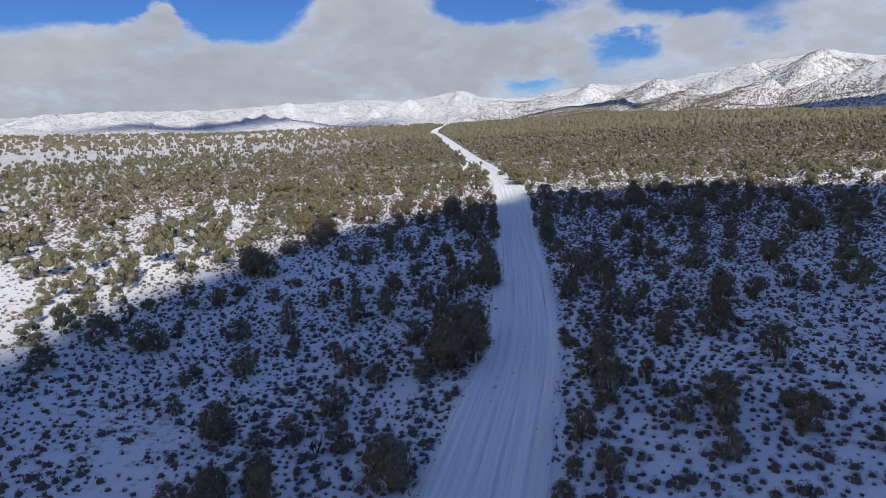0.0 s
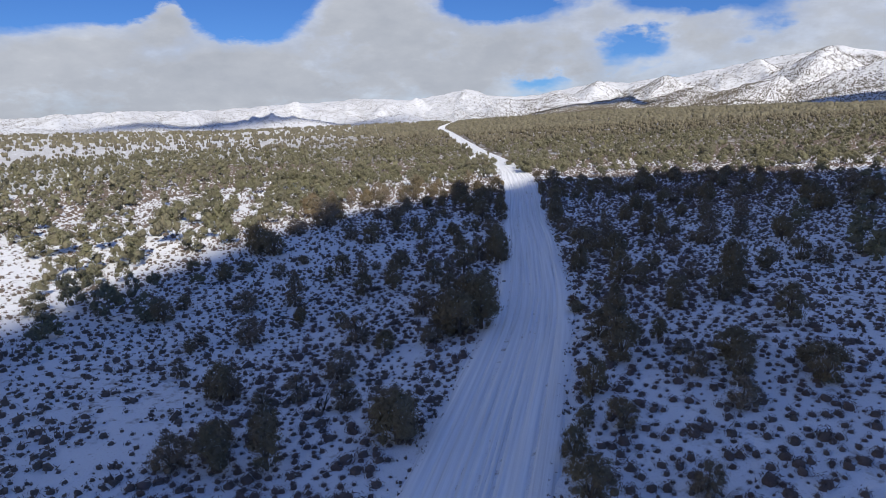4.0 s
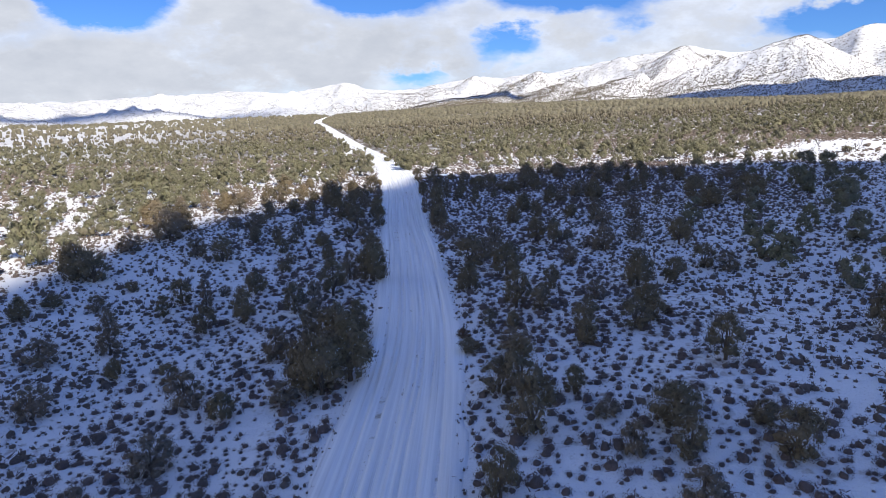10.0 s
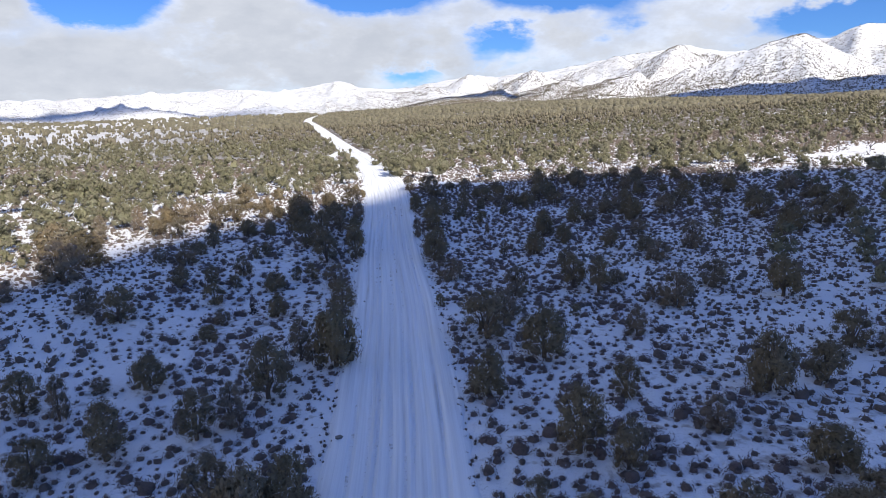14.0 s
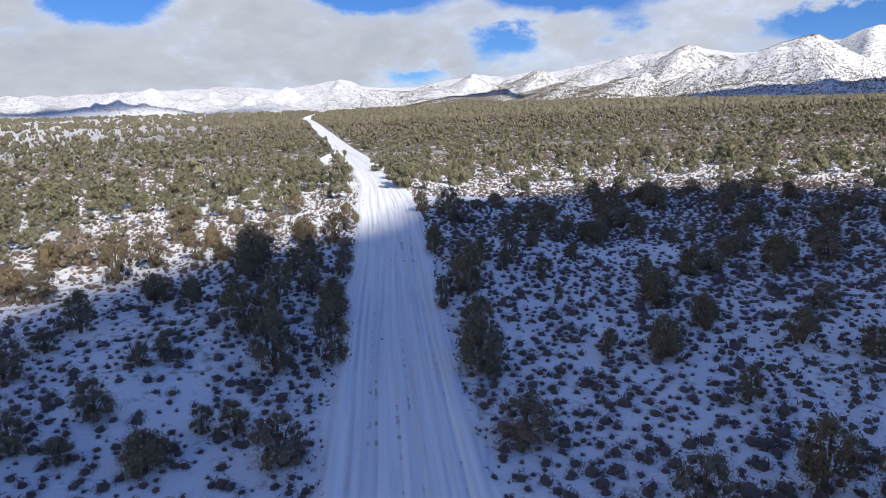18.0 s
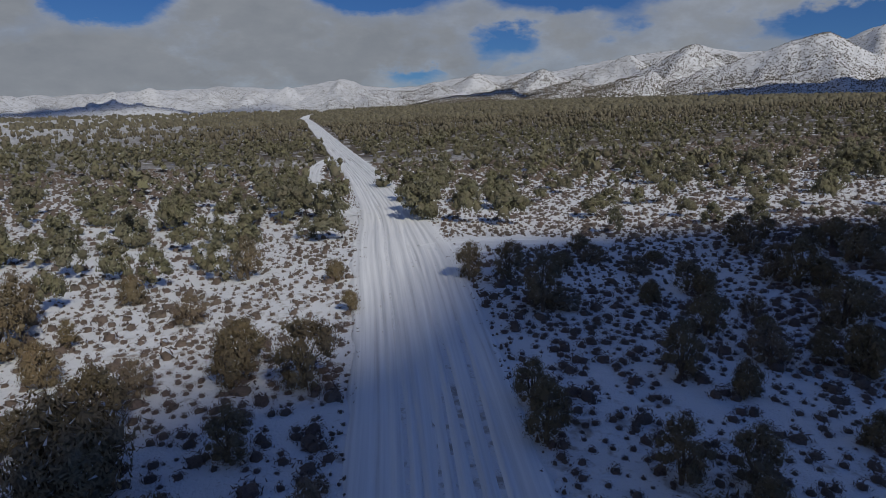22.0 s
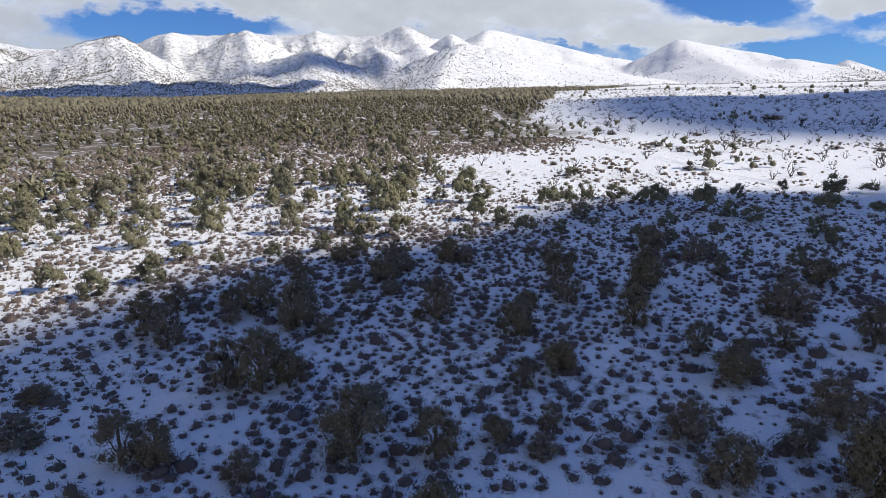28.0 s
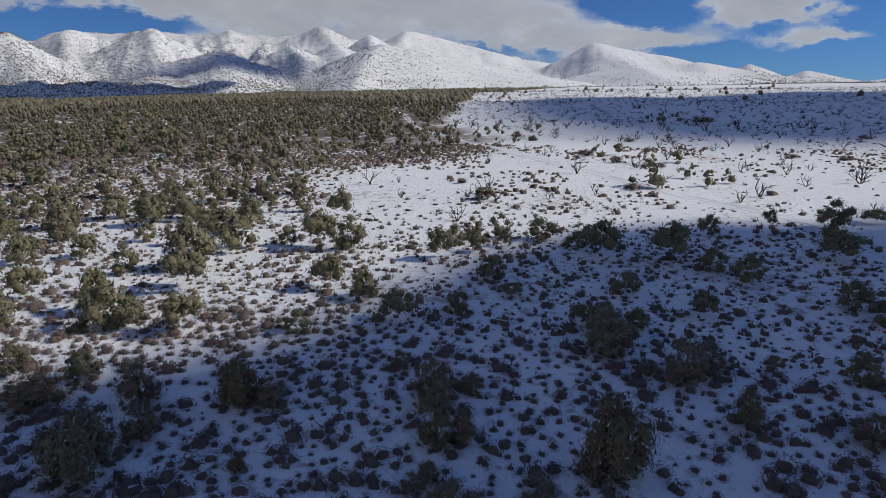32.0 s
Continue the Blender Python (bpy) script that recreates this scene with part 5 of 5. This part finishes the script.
def PLANTED_ZONE(x, y):
    """The shaded land near the flight, where the junipers above stand."""
    shade = np.interp(x, (-62, -32, -23, -14, -5, 2, 11.5, 19, 30, 40, 50, 58, 66, 76, 101), (20, 73, 97, 117, 127, 138, 149, 158, 163, 160, 158, 151, 142, 138, 131))
    return ((x > -30) & (x < 100) & (y < shade - 3)) | ((x > 20) & (y > 100) & (np.hypot(x - 38, y - 120) < 55)) | ((x > -12) & (x < 30) & (y > 100) & (y < 152)) | ((x > -56) & (x < -26) & (y > 48) & (y < 84))


kinds = [juniper(k) for k in range(len(SHAPES))]
tx, ty, r = jitter_grid(-160, 330, -30, 330, 3.6, 21)
thick = fbm(tx / 26, ty / 26, 121, 3)
sunny = np.where(PLANTED_ZONE(tx, ty), 0.0, 1.0)
sunny = sunny * np.where((tx > 36) & (ty < 195), 0.35, np.where(tx < 0, 1.1, 0.8))
chance = np.clip(0.28 + 1.3 * (thick - 0.5) + 0.30 * sunny + 0.12 * (np.hypot(tx - 12, ty - 80) > 110), 0.04, 0.86) * (1 - snowfield(tx, ty))
keep = (r.uniform(0, 1, tx.shape) < chance) & (track_gap(tx, ty) > 1.2) & (in_sight(tx, ty) | around(tx, ty))
if PLANTED:
    hx, hy = np.array([h[0] for h in PLANTED]), np.array([h[1] for h in PLANTED])
    near = np.min(np.hypot(tx[:, None] - hx[None], ty[:, None] - hy[None]), axis=1)
    keep &= (~PLANTED_ZONE(tx, ty) | ((near > 4.5) & (r.uniform(0, 1, tx.shape) < np.where((tx > 40) & (ty < 95), 0.6, 0.08)))) & (near > 2.2)
tx, ty = tx[keep], ty[keep]
th = np.clip(np.exp(r.normal(0.98, 0.32, len(tx))), 1.2, 4.3)
tk, tt = r.integers(0, len(SHAPES), len(tx)), r.uniform(0, 6.28, len(tx))
tw = th / np.array([q[0] for q in SHAPES])[tk] * np.array([q[1] for q in SHAPES])[tk]
if PLANTED:
    hh, hw = np.array([h[2] for h in PLANTED]), np.array([h[3] for h in PLANTED])
    ratio = np.array([q[0] / q[1] for q in SHAPES])
    hk = np.array([int(np.argmin(np.abs(ratio - hh[i] / hw[i]) + 0.10 * ((i * 7 + np.arange(8) * 5) % 8))) for i in range(len(PLANTED))])
    tx, ty, th, tw = np.append(tx, hx), np.append(ty, hy), np.append(th, hh), np.append(tw, hw)
    tk, tt = np.append(tk, hk), np.append(tt, np.arange(len(PLANTED)) * 1.7)
gap = path_gap(tx, ty)
solo = np.zeros(len(tx), bool)
solo[np.argsort(np.where(in_sight(tx, ty), gap, 1e6))[:300]] = True
first = {}
for x, y, h, wd, k, a in zip(tx[solo], ty[solo], th[solo], tw[solo], tk[solo], tt[solo]):
    k = int(k)
    m = Matrix.LocRotScale((x, y, float(ground_z(x, y)) - 0.05), Euler((0, 0, a)), (wd / SHAPES[k][1], wd / SHAPES[k][1], h / SHAPES[k][0]))
    if k in first:
        copy_thing(kinds[k], m)
    first.setdefault(k, m)
for k, m in first.items():
    kinds[k].matrix_basis = m
squat = (tw / th) / np.array([q[1] / q[0] for q in SHAPES])[tk]

LOOSE = [(*crown_arrays(50 + k, 4, 56, 0.24, *SHAPES[k], core=0.9, long=2.6), SHAPES[k][0]) for k in range(len(SHAPES))]
MID = [(*crown_arrays(40 + k, 16, 760, 0.09, *SHAPES[k], core=0.64, long=3.0, deep=0.6), SHAPES[k][0]) for k in range(len(SHAPES))]
FAR = [(*crown_arrays(60 + k, 2, 8, 0.7, SHAPES[k][0], SHAPES[k][1] * 1.15, core=1.5), SHAPES[k][0]) for k in range(len(SHAPES))]
mid_ = (gap < 80) & in_sight(tx, ty)
rest, deep = ~solo & mid_, ~solo & ~mid_
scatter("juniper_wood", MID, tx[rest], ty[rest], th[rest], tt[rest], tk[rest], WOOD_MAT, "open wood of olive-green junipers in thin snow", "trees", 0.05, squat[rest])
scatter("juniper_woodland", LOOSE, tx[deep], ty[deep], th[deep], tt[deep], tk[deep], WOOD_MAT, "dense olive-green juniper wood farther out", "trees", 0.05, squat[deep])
fx, fy, r = jitter_grid(-760, 1150, 20, 1090, 4.7, 22)
rr = np.hypot(fx - 12, fy - 70)
keep = (rr < 1080) & in_sight(fx, fy) & ~((fx > -160) & (fx < 330) & (fy < 330)) & (track_gap(fx, fy) > 1.5)
keep &= r.uniform(0, 1, fx.shape) < np.clip(0.92 + 1.4 * (fbm(fx / 60, fy / 60, 131, 3) - 0.5), 0.15, 1) * np.clip(1.35 - rr / 1150, 0.5, 1) * (1 - snowfield(fx, fy) * 0.985) * np.clip(1.0 - (-fx - 40 + 0.1 * fy) / 230, 0.26, 1) * np.clip((1130 - rr) / 300, 0.25, 1)
fx, fy = fx[keep], fy[keep]
fh, fa_, fk = np.clip(np.exp(r.normal(0.90, 0.32, len(fx))), 1.2, 4.2), r.uniform(0, 6.28, len(fx)), r.integers(0, 8, len(fx))
fk = np.where(np.hypot(fx - 12, fy - 90) > 420, 8 + fk % 4, fk)
FAR += [mound_arrays(k + 80, 2, 5, 2.4, 3.0, 0.25) for k in range(4)]
scatter("distant_wood", FAR, fx, fy, fh, fa_, fk, FAR_MAT, "far juniper wood covering the plain", "trees")


# sagebrush
SAGE = [mound_arrays(k + 200, 2, 6, 0.36, 0.54, 0.25, 74, 0.034) for k in range(8)]
SAGE_FAR = [mound_arrays(k + 10, 2, 5, 0.40, 0.56, 0.3, 12, 0.07) for k in range(6)] + [mound_arrays(k + 20, 2, 4, 0.40, 0.66, 0.3) for k in range(6)]
sx, sy, r = jitter_grid(-95, 170, -30, 240, 0.62, 31)
patch = 0.55 * fbm(sx / 9, sy / 9, 141, 3) + 0.45 * fbm(sx / 2.6, sy / 2.6, 143, 2)
chance = np.clip(0.96 - 0.06 * (sx < 3) + 2.4 * (patch - 0.5), 0.05, 0.98) * (1 - snowfield(sx, sy) * np.where(fbm(sx / 14, sy / 9, 147, 3) > 0.56, 0.62, 0.97))
keep = (r.uniform(0, 1, sx.shape) < chance) & (track_gap(sx, sy) > 0.25) & (in_sight(sx, sy) | (around(sx, sy) & (r.uniform(0, 1, sx.shape) < 0.6)))
sx, sy = sx[keep], sy[keep]
sg = path_gap(sx, sy)
sh, sw, sa, sk = np.clip(np.exp(r.normal(-1.42, 0.38, len(sx))), 0.11, 0.60), r.uniform(0.95, 1.4, len(sx)), r.uniform(0, 6.28, len(sx)), r.integers(0, 6, len(sx))
sw = sw * np.where((sx > 32) & (sy > 98), 1.16, 1.05)
n_ = ((sg < 19) | ((sx > 40) & (sx < 74) & (sy > 102) & (sy < 158))) & in_sight(sx, sy)
sk = np.where((sg > 75) | ~in_sight(sx, sy), sk + 6, sk)
thin = n_ | (r.uniform(0, 1, len(sx)) < np.where(sg < 40, 0.92, np.where((sx > 20), 0.68, 0.6)))
sx, sy, sg, sh, sw, sa, sk, n_ = (q[thin] for q in (sx, sy, sg, sh, sw, sa, sk, n_))
scatter("sagebrush", SAGE, sx[n_], sy[n_], sh[n_], sa[n_], sk[n_], SAGE_MAT, "grey-brown sagebrush clumps poking through snow", "shrubs", 0.03, sw[n_])
scatter("sagebrush_flat", SAGE_FAR, sx[~n_], sy[~n_], sh[~n_], sa[~n_], sk[~n_], SAGE_MAT, "grey-brown sagebrush across the snowy plain", "shrubs", 0.03, sw[~n_])


# ---- burnt shrubs and slash on the open snowfield ----
def dead_arrays(seed, high=1.6):
    """A leafless burnt shrub: a few stems that fork twice."""
    r = np.random.default_rng(seed)
    verts, quads, base = [], [], 0

    def limb(start, way, length, thick, depth):
        nonlocal base
        way = unit(way)
        tip = start + way * length
        mid_ = start + way * length * 0.5 + r.normal(0, 0.06, 3) * length
        v, q = tube(np.array([start, mid_, tip]), (thick, thick * 0.75, thick * 0.45), 4)
        verts.append(v)
        quads.append(q + base)
        base += len(v)
        if depth:
            for _ in range(3):
                limb(tip if r.uniform() < 0.6 else mid_, way + r.normal(0, 0.55, 3) + np.array([0, 0, 0.15]), length * r.uniform(0.5, 0.8), thick * 0.55, depth - 1)

    for k in range(3):
        a = k * 2.1 + r.uniform(0, 1)
        limb(np.array([0, 0, -0.1]), np.array([math.cos(a) * 0.55, math.sin(a) * 0.55, 1.0]), high * r.uniform(0.38, 0.55), 0.058, 2)
    return np.concatenate(verts), np.concatenate(quads)


def burnt_shrub(seed):
    v, q = dead_arrays(seed)
    return thing_mesh("burnt_shrub", arrays_mesh("burnt_shrub", v, q), DEAD_MAT, "leafless blackened shrub standing in open snow", "shrub", group="burnt shrubs on the snowfield")


bx, by, r = jitter_grid(98, 235, 40, 215, 6.5, 41)
keep = (snowfield(bx, by) > 0.9) & (track_gap(bx, by) > 1.0) & (r.uniform(0, 1, bx.shape) < 0.55)
bx, by = bx[keep], by[keep]
shrubs = [burnt_shrub(k) for k in range(5)]
poses = [Matrix.LocRotScale((x, y, float(ground_z(x, y))), Euler((0, 0, r.uniform(0, 6.28))), Vector((1, 1, 1)) * r.uniform(0.7, 1.6)) for x, y in zip(bx, by)]
for k, m in enumerate(poses[5:]):
    copy_thing(shrubs[k % 5], m)
for ob, m in zip(shrubs, poses):
    ob.matrix_basis = m
ex, ey, r = jitter_grid(180, 760, -150, 480, 6.2, 42)
keep = (snowfield(ex, ey) > 0.9) & in_sight(ex, ey) & (r.uniform(0, 1, ex.shape) < 0.55)
ex, ey = ex[keep], ey[keep]
twig = []
for k in range(4):
    rr_ = np.random.default_rng(k + 70)
    d = unit(rr_.normal(0, 1, (9, 3)) * np.array([1, 1, 0.4]) + np.array([0, 0, 0.9]))
    s_ = np.cross(d, unit(rr_.normal(0, 1, (9, 3)))) * 0.07
    twig.append((np.stack([d * 0.1 - s_, d * 0.1 + s_, d * rr_.uniform(1.0, 1.9, (9, 1))], 1).reshape(-1, 3), np.arange(27).reshape(9, 3), np.repeat(d, 3, 0), np.ones(27), 1.5))
scatter("distant_burnt_shrubs", twig, ex, ey, r.uniform(1.0, 2.2, len(ex)), r.uniform(0, 6.28, len(ex)), r.integers(0, 4, len(ex)), DEAD_MAT, "far leafless shrubs dotted over the snowfield", "shrubs")
qx, qy, r = jitter_grid(100, 640, -120, 380, 2.6, 43)
strip = fbm(qx / 34 + 0.4 * qy / 34, qy / 13, 151, 3)
keep = (snowfield(qx, qy) > 0.8) & in_sight(qx, qy) & (track_gap(qx, qy) > 0.5) & (strip > 0.60) & (r.uniform(0, 1, qx.shape) < 0.75)
qx, qy = qx[keep], qy[keep]
scatter("low_brush", SAGE_FAR, qx, qy, r.uniform(0.10, 0.28, len(qx)), r.uniform(0, 6.28, len(qx)), r.integers(0, 6, len(qx)), DEAD_MAT, "low dark brush and slash on the snowfield", "shrubs", 0.03, r.uniform(1.6, 4.2, len(qx)))


# a few rust-brown bushes beside the road and the side road
def rusty_bush(x, y, high, wide):
    root = tagged(new("rusty_bush"), "rust-brown dry bush standing in snow", "bush", "rusty bushes")
    v, q = trunk_arrays(3, 1.5, 1.6, 4)
    set_part("stems", arrays_mesh("stems", v, q), BARK_MAT, root, "thin brown stems")
    v, t, soft, tips = crown_arrays(91, 14, 1500, 0.045, 1.5, 1.6, core=0.6, long=3.0)
    set_part("foliage", arrays_mesh("foliage", v, None, t, True, soft, tips), RUST_MAT, root)
    root.matrix_basis = Matrix.LocRotScale((x, y, float(ground_z(x, y)) - 0.04), Euler((0, 0, x)), (wide / 1.6, wide / 1.6, high / 1.5))


rusty_bush(23.6, 50.9, 0.8, 1.0)
rusty_bush(9.8, 51.7, 0.7, 1.1)
rusty_bush(33.9, 39.9, 2.1, 2.7)
rusty_bush(50.4, 135.9, 0.7, 1.0)
rusty_bush(51.7, 132.8, 0.7, 0.9)


def brush_clump(x, y, high, wide):
    """A low spreading thicket of dark brush on the open snow."""
    root = tagged(new("brush_clump"), "low dark thicket of scrubby brush in open snow", "bush", "thickets on the snowfield")
    seed = int(x * 7 + y)
    v, q = trunk_arrays(seed, 1.2, 2.4, 6)
    set_part("stems", arrays_mesh("stems", v, q), DEAD_MAT, root, "dark bare stems")
    v, t, soft, tips = crown_arrays(seed, 14, 1500, 0.042, 1.2, 2.4, core=0.45, long=3.0)
    set_part("foliage", arrays_mesh("foliage", v, None, t, True, soft, tips), RUST_MAT if seed % 3 == 0 else SAGE_MAT, root)
    root.matrix_basis = Matrix.LocRotScale((x, y, float(ground_z(x, y)) - 0.04), Euler((0, 0, x)), (wide / 2.4, wide / 2.9, high / 1.2))


brush_clump(248.1, 111.9, 2.0, 9.0)
brush_clump(187.7, 152.6, 1.7, 3.0)
brush_clump(181.1, 147.5, 1.6, 2.6)
brush_clump(181.4, 128.1, 1.0, 3.0)
brush_clump(152.7, 133.0, 1.4, 3.0)
brush_clump(145.3, 127.4, 1.2, 2.6)
brush_clump(142.4, 122.7, 1.3, 2.4)
brush_clump(140.6, 121.2, 1.1, 2.0)
brush_clump(122.7, 123.8, 0.9, 3.4)
brush_clump(112.7, 139.4, 1.1, 2.2)
brush_clump(157.2, 101.7, 0.8, 3.0)
brush_clump(155.2, 95.1, 0.9, 2.5)
brush_clump(251.0, 155.3, 0.8, 4.0)
brush_clump(194.9, 83.5, 1.0, 4.0)
brush_clump(122.6, 144.9, 0.9, 1.8)


# small weeds and clods along the edges of the road
wy = np.random.default_rng(61)
n_w = 1500
ly = wy.uniform(24, 215, n_w)
lx = road_x(ly) + np.where(wy.uniform(0, 1, n_w) < 0.5, -1, 1) * (2.95 + np.abs(wy.normal(0, 0.55, n_w)))
scatter("roadside_weeds", SAGE_FAR, lx, ly, wy.uniform(0.06, 0.20, n_w), wy.uniform(0, 6.28, n_w), wy.integers(0, 6, n_w), SAGE_MAT, "small dry weeds and clods along the road edge", "weeds", -0.02)


def stone_mesh(seed, size):
    r = np.random.default_rng(seed)
    v = ICO_V * (1 + r.uniform(-0.25, 0.25, (len(ICO_V), 1))) * np.array([1.0, 0.8, 0.7]) * size
    return arrays_mesh("stone", v, None, ICO_F, smooth=False)


for k, (x, y, size) in enumerate(((5.0, 61.5, 0.20), (3.4, 59.6, 0.10), (4.2, 70.0, 0.08), (7.6, 83.5, 0.09), (10.6, 101.0, 0.08), (1.2, 41.5, 0.10), (9.4, 52.2, 0.09))):
    ob = thing_mesh("stone", stone_mesh(k, size), STONE_MAT, "dark stone lying on the snowy road edge", "stone", group="stones by the road")
    ob.location = (x, y, float(ground_z(x, y)) + 0.10 + size * 0.35)


def dead_tree(x, y, high, seed):
    v, q = dead_arrays(seed, high)
    ob = thing_mesh("dead_tree", arrays_mesh("dead_tree", v, q), DEAD_MAT, "bare dark dead tree with forked branches", "tree", group="dead trees")
    ob.location = (x, y, float(ground_z(x, y)) - 0.05)


dead_tree(44.2, 51.9, 1.8, 30)
dead_tree(-0.9, 83.3, 1.5, 31)
dead_tree(-2.5, 99.9, 1.4, 32)
dead_tree(-7.7, 35.8, 1.5, 33)
dead_tree(38.1, 163.1, 1.6, 34)
